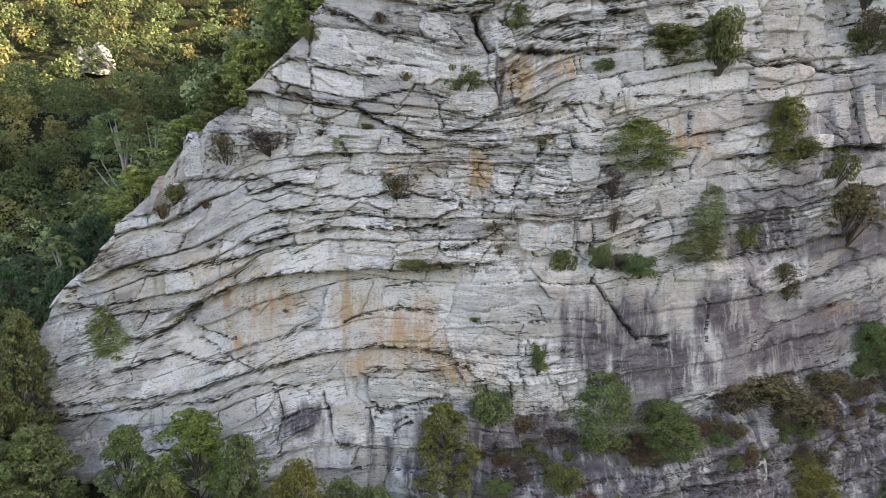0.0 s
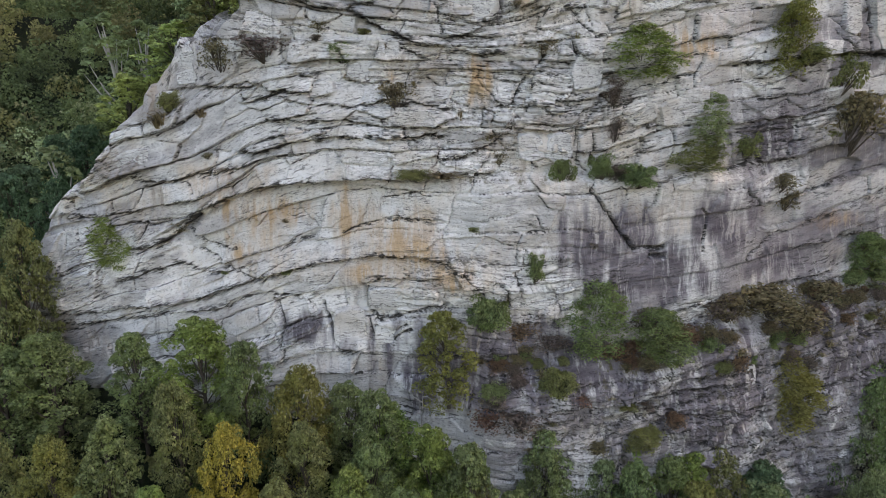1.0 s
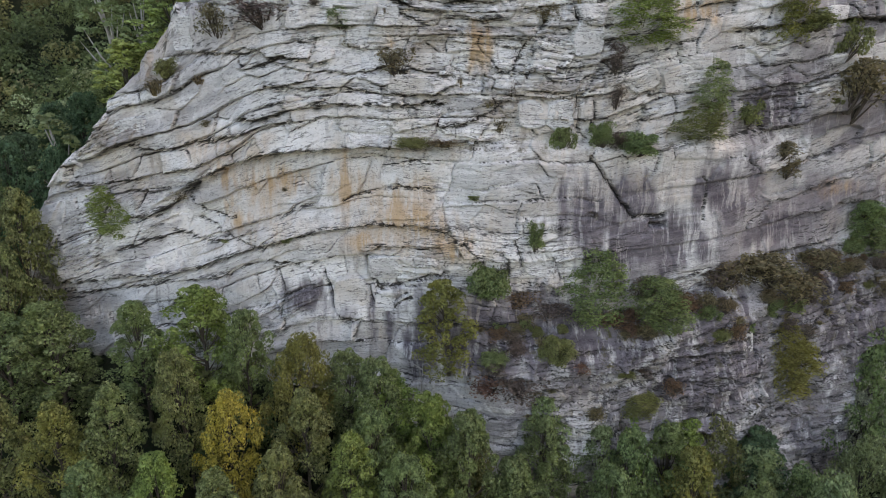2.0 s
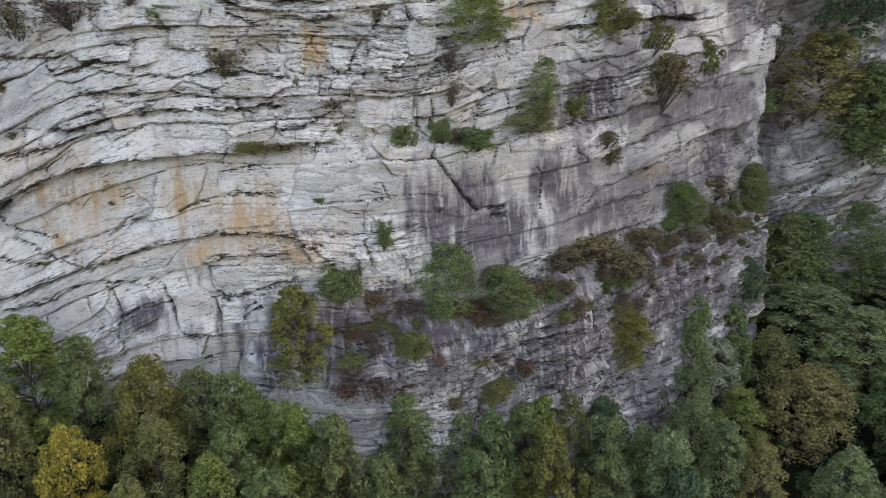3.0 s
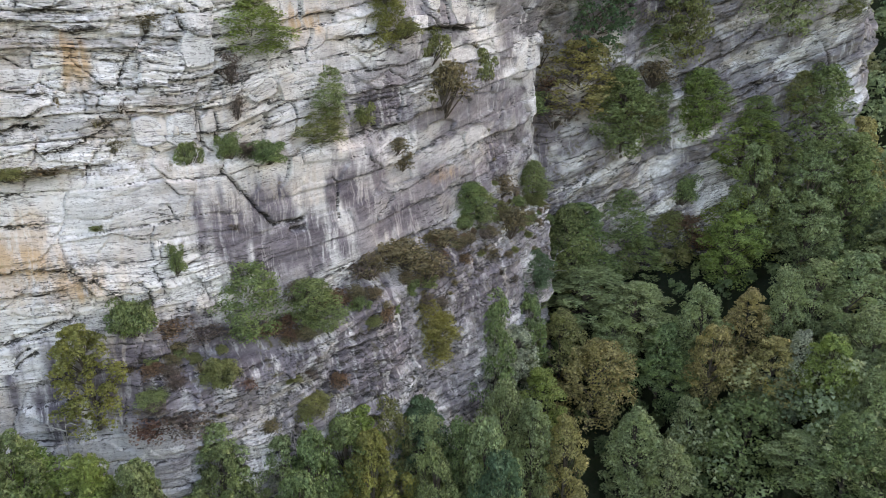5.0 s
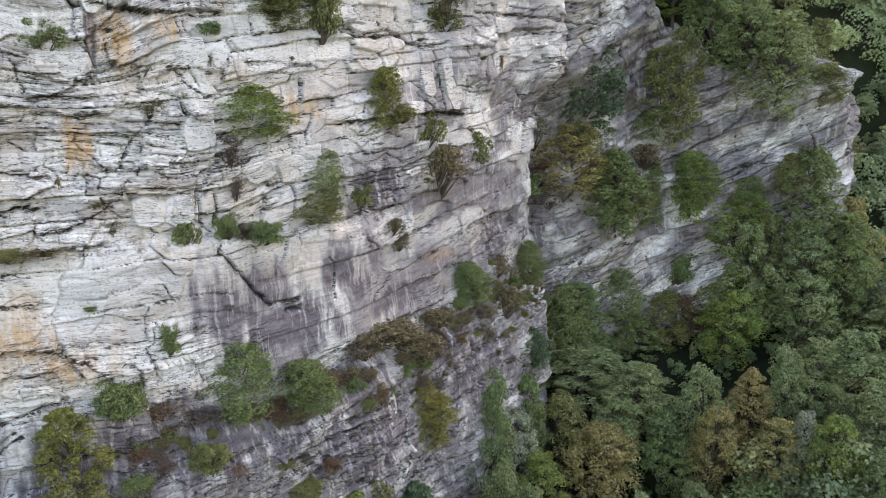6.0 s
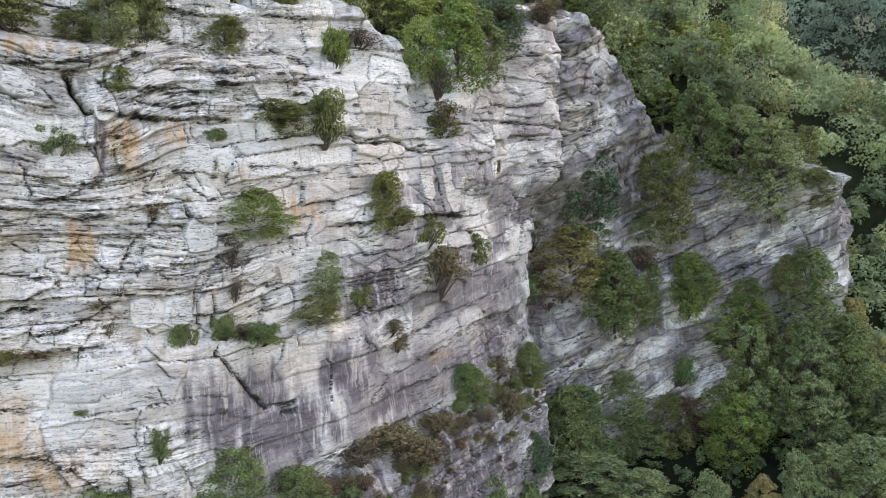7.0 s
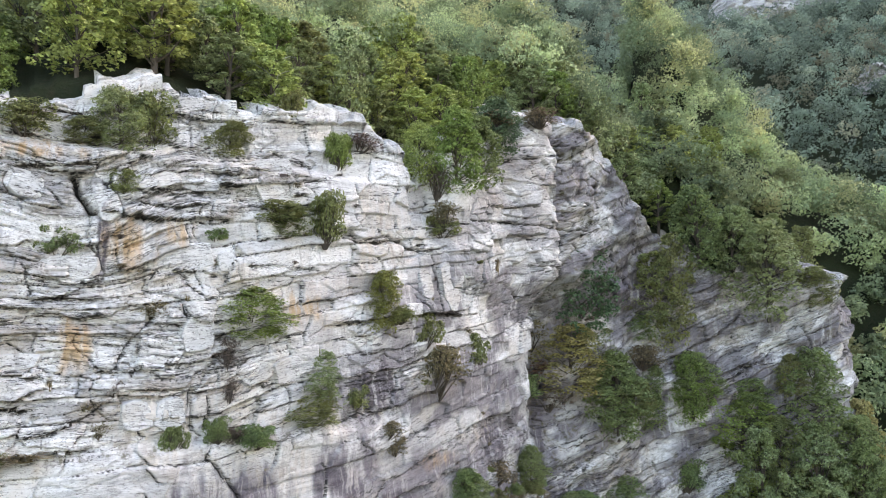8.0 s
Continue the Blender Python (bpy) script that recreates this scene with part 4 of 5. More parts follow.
def make_tuft(seed, height, spread, count):
    """A tussock: many bent blades."""
    rs = np.random.RandomState(seed)
    verts, faces = [], []
    for i in range(count):
        a, r = rs.uniform(0, 6.28), spread * .16 * rs.rand() ** .5
        foot = Vector((math.cos(a) * r, math.sin(a) * r, -.15))
        h, b = height * rs.uniform(.5, 1.1), rs.uniform(0, 6.28)
        way = Vector((math.cos(b), math.sin(b), 0)) * float(height * rs.uniform(.4, 1.3))
        side = Vector((-math.sin(b), math.cos(b), 0)) * float(rs.uniform(.02, .045))
        k = len(verts)
        verts += [foot - side, foot + side, foot + way * .35 + side + Vector((0, 0, h * .7)), foot + way * .35 - side + Vector((0, 0, h * .7)),
                  foot + way + Vector((0, 0, h * .85))]
        faces += [(k, k + 1, k + 2, k + 3), (k + 3, k + 2, k + 4)]
    return new("grass_tuft", mesh_from("grass_tuft", verts, faces, LEAF["straw"]))


TREES = [make_tree(1, 12, 4.6, .14, 95, 12000, .13, BARK), make_tree(2, 13, 4.0, .14, 90, 12000, .13, BARK),
         make_tree(3, 11, 5.0, .16, 100, 12000, .135, BARK), make_tree(4, 12, 4.2, .10, 85, 12000, .13, BARK),
         make_tree(5, 14, 3.4, .28, 60, 4600, .19, BARK, .06),
         make_tree(6, 11, 4.4, .13, 64, 4000, .21, BARK), make_tree(7, 12, 3.8, .13, 60, 3600, .22, BARK), make_tree(8, 12, 3.2, .18, 52, 3200, .22, BARK),
         make_tree(9, 7, 3.6, .0, 120, 12000, .10, BARK, .06, 1.15), make_tree(10, 7, 3.2, .0, 110, 11500, .10, BARK, .06, 1.15)]
SIZES = [(4.6, 12), (4.0, 13), (5.0, 11), (4.2, 12), (3.4, 14), (4.4, 11), (3.8, 12), (3.2, 12), (3.6, 7), (3.2, 7)]
SHRUBS = [make_shrub(11, 2.4, 3.0, 54, 6500, .082), make_shrub(12, 2.8, 2.6, 54, 6500, .082), make_shrub(13, 2.0, 3.4, 54, 6500, .082),
          make_shrub(14, 2.4, 2.6, 46, 1700, .085)]
TUFTS = [make_tuft(21, .9, 1.6, 150), make_tuft(22, .8, 2.0, 170)]
TREES.append(make_tree(31, 10, 2.0, .40, 34, 1500, .12, BIRCH, .12, .9))
SIZES.append((2.0, 10))
TREES += [make_tree(51, 12, 4.6, .02, 150, 11000, .16, BARK, .05, 1.05), make_tree(52, 13, 4.2, .02, 140, 10500, .16, BARK, .05, 1.05)]
SIZES += [(4.6, 12), (4.2, 13)]


def make_snag(seed, height):
    """A bare, bleached dead tree."""
    rs = np.random.RandomState(seed)
    verts, faces = [], []
    path = [Vector((.12 * height * t * t, .05 * height * t, -.5 + (height + .5) * t)) for t in np.linspace(0, 1, 6)]
    tube(verts, faces, path, [height * .010 * (1.2 - 1.05 * t) for t in np.linspace(0, 1, 6)], 6)
    root = new("dead_tree")
    trunk = new("trunk", mesh_from("trunk", verts, faces, BIRCH, True))
    trunk.parent = root
    for i in range(9):
        v, f = [], []
        k = .35 + .6 * (i + .5) / 9
        base = Vector((.12 * height * k * k, .05 * height * k, height * k))
        a, long = i * 2.4, height * rs.uniform(.12, .3)
        tip = base + Vector((math.cos(a) * long, math.sin(a) * long, long * rs.uniform(.2, .8)))
        tube(v, f, [base, base.lerp(tip, .5) + Vector((0, 0, .08 * long)), tip], [height * .006, height * .004, height * .0015], 5)
        branch = new("branch", mesh_from("branch", v, f, BIRCH, True))
        branch.parent = trunk
    return root


SNAG = make_snag(41, 9)
PATTERNS = TREES + SHRUBS + TUFTS + [SNAG]


def plant_copy(pattern, m, kind, name, label, category, group):
    ob = copy_thing(pattern, m)
    ob.name = name
    tagged(ob, label, category, group)
    for part in (ob, *ob.children):
        if part.type == "MESH" and part.name.split(".")[0] in ("crown", "foliage", "grass_tuft"):
            part.material_slots[0].link = "OBJECT"
            part.material_slots[0].material = LEAF[kind]
    return ob


_pick = random.Random(5)


def placed(x, y, z, wide, tall, pattern_size):
    s, t = wide / pattern_size[0], tall / pattern_size[1]
    return Matrix.Translation((x, y, z)) @ Matrix.Rotation(_pick.uniform(0, 6.28), 4, "Z"), (s, s, t)


def put_plant(pattern, m, scale, *tags):
    ob = plant_copy(pattern, m, *tags)
    ob.scale = scale
    return ob


def plant(kind, u, z, wide, tall):
    """A shrub, small tree or tussock on a ledge of the wall."""
    p, n = wall_point(u, z)
    inward = -.15 * min(wide, 2)
    at = (p.x + n.x * inward, p.y + n.y * inward, p.z)
    if kind == "straw":
        i = _pick.randrange(2)
        m, s = placed(*at, wide, tall, ((1.7, 2.1)[i], (.9, .8)[i]))
        return put_plant(TUFTS[i], m, s, kind, "grass_tuft", "straw-coloured dry grass tuft on a rock ledge", "grass tuft", "tufts on the cliff")
    if kind not in ("dry", "heath", "rust") and (tall > 4.6 or wide > 3.6):
        i = _pick.choice((8, 9) if tall < 8 else (11, 12))
        m, s = placed(*at, wide, tall, ((1.4 if tall < 8 else 1.75) * SIZES[i][0], SIZES[i][1]))
        return put_plant(TREES[i], m, s, kind, "ledge_tree", WORD[kind] + " leafy tree rooted in the cliff", "tree", "trees on the cliff")
    i = 3 if kind in ("heath", "dry", "rust") else _pick.randrange(3)
    m, s = placed(*at, wide, tall, ((2.3, 2.2), (2.0, 2.6), (2.6, 1.9), (2.0, 2.2))[i])
    return put_plant(SHRUBS[i], m, s, kind, "shrub", WORD[kind] + " shrub rooted in a crack of the cliff", "shrub", "shrubs on the cliff")


plant('green', 1.7, 3.7, 2.9, 2.3)
plant('olive', 6, 8.6, 1.7, 2.0)
plant('olive', 5, 10, 1.1, 1.2)
plant('green', 13.1, 5.3, 2.1, 1.2)
plant('olive', 19.3, 6.1, 3.7, 2.4)
plant('olive', 23.2, 5.7, 3.2, 4.5)
plant('bright', 16.4, -2.6, 6.7, 4.1)
plant('gold', 29.1, -2.2, 3.9, 5.5)
plant('olive', 31.2, -1.9, 2.6, 1.9)
plant('olive', 35.4, -4, 3.5, 3.6)
plant('olive', 39, 7.4, 3.6, 2.3)
plant('pale', 22.6, -8.1, 4.0, 4.2)
plant('olive', 21.6, -10.2, 5.9, 2.9)
plant('dry', 38, -9.3, 5.4, 5.1)
plant('green', -8.2, -1.6, 2.5, 1.6)
plant('dry', -9.9, 0.8, 1.3, 1.0)
plant('dry', -18.7, -2.3, 2.6, 2.7)
plant('heath', -14.6, -1.4, 4.5, 2.1)
plant('straw', -20.7, -6, 2.3, 1.1)
plant('straw', -24.3, -6.8, 3.2, 1.6)
plant('olive', -23.6, -5.8, 1.5, 1.8)
plant('olive', -11, 7.6, 1.5, 1.6)
plant('heath', -5.1, 8.9, 1.3, 1.1)
plant('straw', -3, 4.6, 2.2, 1.0)
plant('dry', -3.7, -5.1, 2.7, 2.0)
plant('straw', -15.8, 3.3, 2.0, 0.8)
plant('straw', -4.4, -0.7, 0.9, 1.1)
plant('olive', -2.3, -10.9, 2.2, 0.9)
plant('straw', 0.1, -10.7, 4.2, 0.8)
plant('heath', 5.7, -6.7, 1.5, 1.2)
plant('straw', 3.8, -7.6, 2.0, 0.8)
plant('straw', 1.5, -6, 1.0, 1.0)
plant('heath', 14, -5.1, 1.6, 2.4)
plant('heath', 14.3, -7.9, 1.2, 1.9)
plant('green', 10.1, -11.1, 1.9, 2.0)
plant('green', 13.2, -11, 1.6, 2.1)
plant('heath', 14.9, -11.2, 2.0, 1.4)
plant('green', 16.1, -11.4, 2.2, 1.8)
plant('olive', 26.5, -9.7, 2.4, 2.3)
plant('dry', 31.4, -14.5, 2.5, 1.9)
plant('dry', 8.2, -1, 2.6, 1.4)
plant('bright', -31, -20.1, 4.3, 4.6)
plant('green', -13.9, -19.8, 1.1, 1.0)
plant('green', 7.8, -19.2, 1.1, 2.4)
plant('dry', -24.5, -16.6, 2.0, 1.1)
plant('green', 4.1, -23.7, 2.8, 3.1)
plant('green', 13.4, -26.1, 6.6, 6.6)
plant('green', 18.7, -26.3, 4.9, 4.4)
plant('heath', 24.6, -23.6, 3.6, 2.4)
plant('heath', 17.5, -24.4, 3.1, 2.3)
plant('rust', 14.9, -26.6, 2.8, 1.4)
plant('dry', 28.3, -23, 5.7, 2.4)
plant('dry', 31.5, -25.7, 4.9, 3.0)
plant('green', 40.6, -21.5, 4.1, 4.2)
plant('gold', 31.2, -31.7, 4.4, 4.5)
plant('rust', 6.9, -24.7, 2.7, 1.4)
plant('olive', 9.8, -28.7, 2.1, 2.4)
plant('rust', 20.8, -25.4, 2.6, 1.6)
plant('heath', 9.6, -25.5, 3.0, 1.2)
plant('olive', -0.9, 12.8, 3.5, 2.6)
plant('olive', 3.2, 12.6, 4.0, 2.2)
plant('pale', 5.8, 12.3, 4.5, 5.0)
plant('olive', 8.3, 13.2, 3.5, 4.0)
plant('olive', 14.7, 12.9, 3.7, 3.2)
plant('olive', 21, 16.7, 1.9, 3.3)
plant('bright', 25.8, 13, 2.3, 3.7)
plant('heath', 28.6, 15.1, 3.7, 1.9)
plant('heath', 38.6, 11.6, 2.6, 3.8)
plant('dry', 39.1, 8.3, 2.7, 2.8)
plant('straw', 48, 3.9, 1.5, 2.4)
plant('olive', 19, 7.2, 3.6, 2.0)
plant('dry', 56.7, 23, 4.5, 2.2)
plant('dry', 51.1, 21.5, 5.0, 2.1)
plant('dark', 74.2, -3.9, 11.2, 16.5)
plant('umber', 72, -12.1, 11.1, 9.8)
plant('green', 79, -18.3, 9.8, 12.0)
plant('olive', 88.7, -5.7, 8.3, 16.7)
plant('green', 84.1, -4.8, 6.0, 5.2)
plant('bright', 90.5, -16.6, 6.4, 9.8)
plant('pale', 102.4, -1.5, 11.0, 14.5)
plant('pale', 98, 3.4, 8.2, 12.0)
plant('olive', 81.8, -15.2, 6.9, 5.2)
plant('green', 84.5, -14.5, 5.2, 6.1)
plant('olive', 109.2, 0.1, 5.5, 5.5)
plant('green', 93.1, 5.1, 8.9, 13.4)
plant('green', 55.3, -22, 4.5, 4.8)
plant('green', 42.2, -22, 5.4, 4.1)
plant('dry', 48.5, -20.7, 4.1, 2.7)
plant('dry', 35.4, -23.1, 3.6, 1.8)
plant('dry', 29.6, -23.9, 5.1, 2.8)
plant('dry', 25.2, -23.8, 3.3, 2.7)
plant('dry', 36.6, -8.4, 4.2, 4.2)
plant('olive', 44.7, -6.7, 3.2, 3.9)
plant('dry', 46.2, -24.3, 4.0, 3.3)
plant('dry', 30.3, -12.8, 2.8, 1.7)
plant('olive', 9.1, -28.7, 2.0, 1.5)
plant('heath', 6.7, -31.9, 4.0, 2.0)
plant('rust', 4.3, -31.9, 3.5, 2.0)
plant('olive', 16.8, -34, 3.7, 2.1)
plant('rust', 19.6, -32.3, 1.6, 1.6)
plant('dry', 4.9, -9.9, 1.4, 1.4)
plant('gold', 32.4, -34.6, 5.5, 4.9)
plant('gold', 0.7, -30.3, 5.6, 8.7)
plant('green', 3.9, -23.5, 3.0, 2.5)
plant('olive', 88.6, -35, 7.3, 7.3)
plant('green', 89.8, -26.6, 3.6, 4.5)
plant('rust', 93, -33.3, 5.5, 2.8)
plant('green', 72.4, -33.4, 10.7, 8.5)
plant('pale', 78.9, -17, 10.2, 8.9)
plant('olive', 86.4, -3.9, 8.7, 12.2)
plant('green', 91, -14.8, 8.0, 8.4)
plant('green', 84.8, -17.6, 7.0, 6.5)
plant('bright', 98.1, -22.3, 11.0, 10.5)
plant('olive', 103.6, -27.2, 8.8, 12.1)
plant('green', 108, -19.7, 11.1, 13.9)
plant('bright', 98.6, -36.3, 13.2, 12.7)
plant('green', 109.3, -35.4, 12.4, 13.8)
plant('olive', 96, -47, 12.5, 12.0)
plant('green', 81.1, -32.1, 7.9, 7.9)
plant('umber', 106.4, -45.2, 10.7, 11.7)
plant('green', 76.6, -42.4, 10.7, 9.8)
plant('olive', 90.9, -41.4, 9.3, 9.3)
plant('green', 99.2, -16.8, 6.4, 6.4)
plant('green', 112.2, -26.3, 9.5, 11.4)
plant('dark', 51.7, -32.5, 6.6, 5.1)
plant('olive', 105, -12.5, 5.5, 5.5)

plant('bright', 40.5, 12.5, 7.5, 9.5)
plant('green', 45.5, 14.0, 8.0, 8.5)
plant('fresh', 37.5, 13.0, 5.5, 7.0)
plant('dark', 50.5, 18.5, 7.0, 7.0)
plant('green', 61.5, -12.5, 3.6, 3.2)
plant('dry', 66.5, -6.0, 5.0, 4.0)
plant('heath', 69.0, -14.5, 5.0, 3.5)
plant('rust', 67.5, -10.5, 4.0, 2.8)
plant('olive', 77.5, -8.0, 6.0, 5.0)
plant('dry', 83.5, -9.0, 5.0, 3.2)
plant('rust', 90.5, -30.5, 5.0, 2.4)
plant('pale', 68.0, -36.0, 9.0, 9.5)
plant('green', 83.0, -40.0, 9.0, 9.0)
plant('bright', 87.0, -45.0, 9.5, 9.5)
plant('pale', 97.0, -42.0, 10.0, 10.0)

# dry grass, heath and small bushes on the vegetated shelf and the broken band under it
_v = random.Random(17)
for _ in range(150):
    u = _v.uniform(3, 62)
    z = float(np.interp(u, [0, 13, 23, 31, 41, 55], [-26, -26.6, -23.9, -22.8, -21.8, -21.4])) - abs(_v.gauss(.5, 3.2))
    kind = _v.choice(("straw", "straw", "dry", "dry", "heath", "rust", "olive", "green"))
    k = _v.uniform(.5, 1.25)
    plant(kind, u, z, 1.6 * k, (.8 if kind == "straw" else 1.2) * k)
for _ in range(45):
    u, z = _v.uniform(-22, 50), _v.uniform(-21, 14)
    k = _v.uniform(.4, .8)
    if z < float(rim(u)) - 2:
        plant(_v.choice(("straw", "dry", "heath", "olive")), u, z, 1.5 * k, .8 * k)


def forest_tree(kind, x, y, top, wide, i=None):
    """A tree that stands on the slope and reaches up to a height."""
    z = float(ground(x, y)[0])
    tall = min(max(top - z, 6), 19)
    i = _pick.randrange(4) if i is None else i
    wide = max(wide, tall * .42)
    m, s = placed(x, y, z - .2, wide, tall, (1.62 * SIZES[i][0], SIZES[i][1]))
    return put_plant(TREES[i], m, s, kind, "forest_tree", WORD[kind] + " broadleaf tree on the wooded slope", "tree", "forest trees")


forest_tree('bright', -20.8, 55.2, -22.2, 8.1)
forest_tree('green', -26.4, 55.0, -23.0, 5.9)
forest_tree('green', -34.1, 55.3, -23.3, 7.9)
forest_tree('green', -16.8, 53.4, -23.3, 4.5)
forest_tree('gold', -12.0, 50.6, -24.5, 6.3)
forest_tree('green', -4.9, 50.8, -26.8, 6.2)
forest_tree('bright', -0.8, 49.0, -28.9, 6.0)
forest_tree('olive', -20.7, 48.8, -24.9, 5.2)
forest_tree('yellow', -16.7, 46.1, -26.9, 3.2)
forest_tree('green', -25.9, 46.3, -26.8, 6.4)
forest_tree('gold', -29.3, 45.4, -27.6, 5.7)
forest_tree('olive', -10.6, 46.8, -27.4, 5.4)
forest_tree('bright', -7.0, 44.4, -29.4, 4.4)
forest_tree('bright', -20.1, 41.4, -28.9, 5.2)
forest_tree('olive', -12.3, 42.2, -29.2, 5.3)
forest_tree('green', 2.3, 47.9, -29.6, 6.6)
forest_tree('green', -2.9, 43.9, -30.6, 6.4)
forest_tree('pale', 9.0, 53.2, -30.9, 6.1)
forest_tree('bright', 17.0, 54.4, -33.0, 5.5)
forest_tree('green', 20.4, 53.2, -33.8, 4.6)
forest_tree('olive', 25.0, 55.6, -34.9, 4.9)
forest_tree('silver', 14.5, 55.1, -31.0, 3.0)
forest_tree('dark', 29.1, 54.8, -35.9, 7.5)
forest_tree('green', -16.3, 40.9, -30.0, 4.3)
forest_tree('green', -25.0, 41.0, -29.4, 5.8)
forest_tree('green', 5.9, 46.6, -33.0, 5.7)
forest_tree('green', 14.1, 48.0, -34.8, 6.1)
forest_tree('green', -38.4, 54.9, -24.6, 8.7)
forest_tree('olive', -36.1, 47.9, -27.6, 7.8)
forest_tree('pale', 62.7, 68.7, -32.3, 15.8)
forest_tree('pale', 65.4, 61.8, -32.7, 12.4)
forest_tree('silver', 46.4, 62.7, -34.7, 8.2)
forest_tree('umber', 55.0, 58.1, -37.2, 11.0)
forest_tree('green', 42.1, 60.8, -29.6, 6.0)
forest_tree('green', 63.5, 72.0, -24.4, 10.1)
forest_tree('umber', 68.0, 51.0, -35.1, 7.6)
forest_tree('umber', 71.9, 45.3, -35.3, 9.0)
forest_tree('silver', 73.4, 42.9, -33.9, 4.8)
forest_tree('bright', 74.9, 40.2, -33.6, 8.3)
forest_tree('green', 67.4, 44.9, -41.9, 15.1)
forest_tree('pale', 53.8, 49.3, -42.3, 8.9)
forest_tree('pale', 71.3, 54.9, -32.3, 8.0)
forest_tree('bright', 82.7, 61.4, -25.2, 10.9)
forest_tree('pale', 92.8, 57.2, -12.0, 9.7)
forest_tree('pale', 88.3, 62.2, -16.2, 8.8)
forest_tree('pale', 91.4, 55.6, -22.6, 10.4)
forest_tree('umber', 103.4, 56.8, -6.2, 8.6)
forest_tree('pale', 86.7, 45.7, -27.3, 10.3)
forest_tree('pale', 81.3, 38.6, -31.9, 10.9)
forest_tree('pale', 83.2, 47.9, -28.1, 8.6)
forest_tree('green', 68.5, 32.9, -38.3, 8.6)
forest_tree('green', 66.6, 54.4, -40.8, 8.4)
forest_tree('umber', 74.0, 51.2, -32.0, 8.0)
forest_tree('green', 96.9, 54.1, -17.4, 9.9)
forest_tree('pale', 79.1, 48.9, -29.2, 6.8)
forest_tree('pale', 75.4, 34.7, -35.8, 8.1)
forest_tree('pale', 40.6, 50.8, -38.0, 6.3)
forest_tree('pale', 29.2, 53.5, -37.1, 7.4)
forest_tree('bright', 22.0, 54.8, -34.2, 6.7)
forest_tree('pale', 56.0, 45.2, -45.1, 7.6)
forest_tree('pale', 67.5, 37.0, -42.9, 8.7)
forest_tree('pale', 63.5, 48.7, -43.4, 7.1)
forest_tree('umber', 43.9, 49.3, -39.6, 5.3)
forest_tree('pale', 98.6, 46.4, -23.9, 12.4)
forest_tree('pale', 69.3, 28.7, -39.4, 9.1)
forest_tree('olive', -39.8, 62.5, -15.5, 5.5)
forest_tree('dark', -43.2, 62.6, -16.1, 6.0)
forest_tree('dark', -46.9, 74.4, -11.2, 8.6)
forest_tree('dark', -44.1, 78.5, -9.6, 8.8)
forest_tree('dark', -42.9, 83.6, -5.8, 8.4)
forest_tree('dark', -52.7, 87.3, -3.9, 9.9)
forest_tree('dark', -38.7, 79.0, -10.3, 6.4)
forest_tree('green', -47.3, 69.4, -14.6, 8.8)
forest_tree('dark', -53.9, 79.4, -8.7, 9.3)
forest_tree('olive', -40.5, 60.0, -19.5, 5.5)
forest_tree('dark', -42.1, 59.2, -22.2, 6.0)
forest_tree('dark', -39.8, 71.7, -13.2, 6.0)
forest_tree('green', -40.3, 87.1, -3.9, 7.8)
forest_tree('dark', -38.9, 92.1, 1.0, 8.1)
forest_tree('dark', -37.2, 97.1, 6.3, 8.4)
forest_tree('dark', -36.3, 101.7, 12.1, 9.6)
forest_tree('dark', -30.4, 101.5, 15.9, 9.4)
forest_tree('dark', -53.2, 98.6, -0.5, 10.0)
forest_tree('dark', -30.8, 86.7, 0.9, 6.7)
forest_tree('green', -26.0, 88.2, 8.5, 6.0)
forest_tree('dark', -21.9, 89.3, 12.6, 6.7)
forest_tree('silver', 42.2, 60.8, -32.1, 6.9)
forest_tree('green', 49.5, 64.1, -31.8, 6.2)
forest_tree('pale', 38.8, 54.6, -36.7, 6.5)
forest_tree('bright', 47.0, 57.2, -38.4, 7.2)
forest_tree('green', 32.6, 51.5, -37.8, 5.4)
forest_tree('olive', 54.1, 63.0, -35.0, 8.1)
forest_tree('pale', 61.5, 61.6, -36.1, 9.2)
forest_tree('green', 65.8, 56.9, -36.9, 9.2)
forest_tree('green', -7.6, 52.5, -26.9, 6)
forest_tree('bright', -4.2, 51.8, -28.8, 6.5)
forest_tree('bright', -0.7, 50.0, -31.0, 6)
forest_tree('olive', 2.8, 50.9, -33.1, 5.5)
forest_tree('green', 8.9, 52.3, -32.8, 6)
forest_tree('pale', 14.2, 53.1, -34.2, 5)
forest_tree('green', 17.0, 51.2, -33.7, 6)
forest_tree('gold', 21.9, 50.5, -34.9, 6)
forest_tree('green', 27.6, 48.7, -37.0, 6)
forest_tree('green', 5.6, 47.7, -34.0, 6)
forest_tree('green', -6.0, 46.6, -29.0, 6)
forest_tree('pale', 32.7, 47.9, -26.9, 7)
forest_tree('dark', 32.3, 44.5, -30.4, 7)


def dead_tree(x, y, top):
    z = float(ground(x, y)[0])
    s = min(max(top - z, 4), 13) / 9
    ob = copy_thing(SNAG, Matrix.Translation((x, y, z)) @ Matrix.Rotation(_pick.uniform(0, 6.28), 4, "Z"))
    ob.scale = (s, s, s)
    return tagged(ob, "bare bleached dead tree with broken twigs", "dead tree", "dead trees")


forest_tree('pale', -33.6, 75.9, 4.6, 3.2, 10)
forest_tree('pale', -32.2, 77.6, 3.2, 3.2, 10)
forest_tree('pale', -25.5, 80.0, 9.4, 3.2, 10)
forest_tree('pale', -41.0, 75.6, -9.6, 3.2, 10)
dead_tree(-2.1, 55.0, -28.5)
dead_tree(-1.0, 57.0, -26.3)
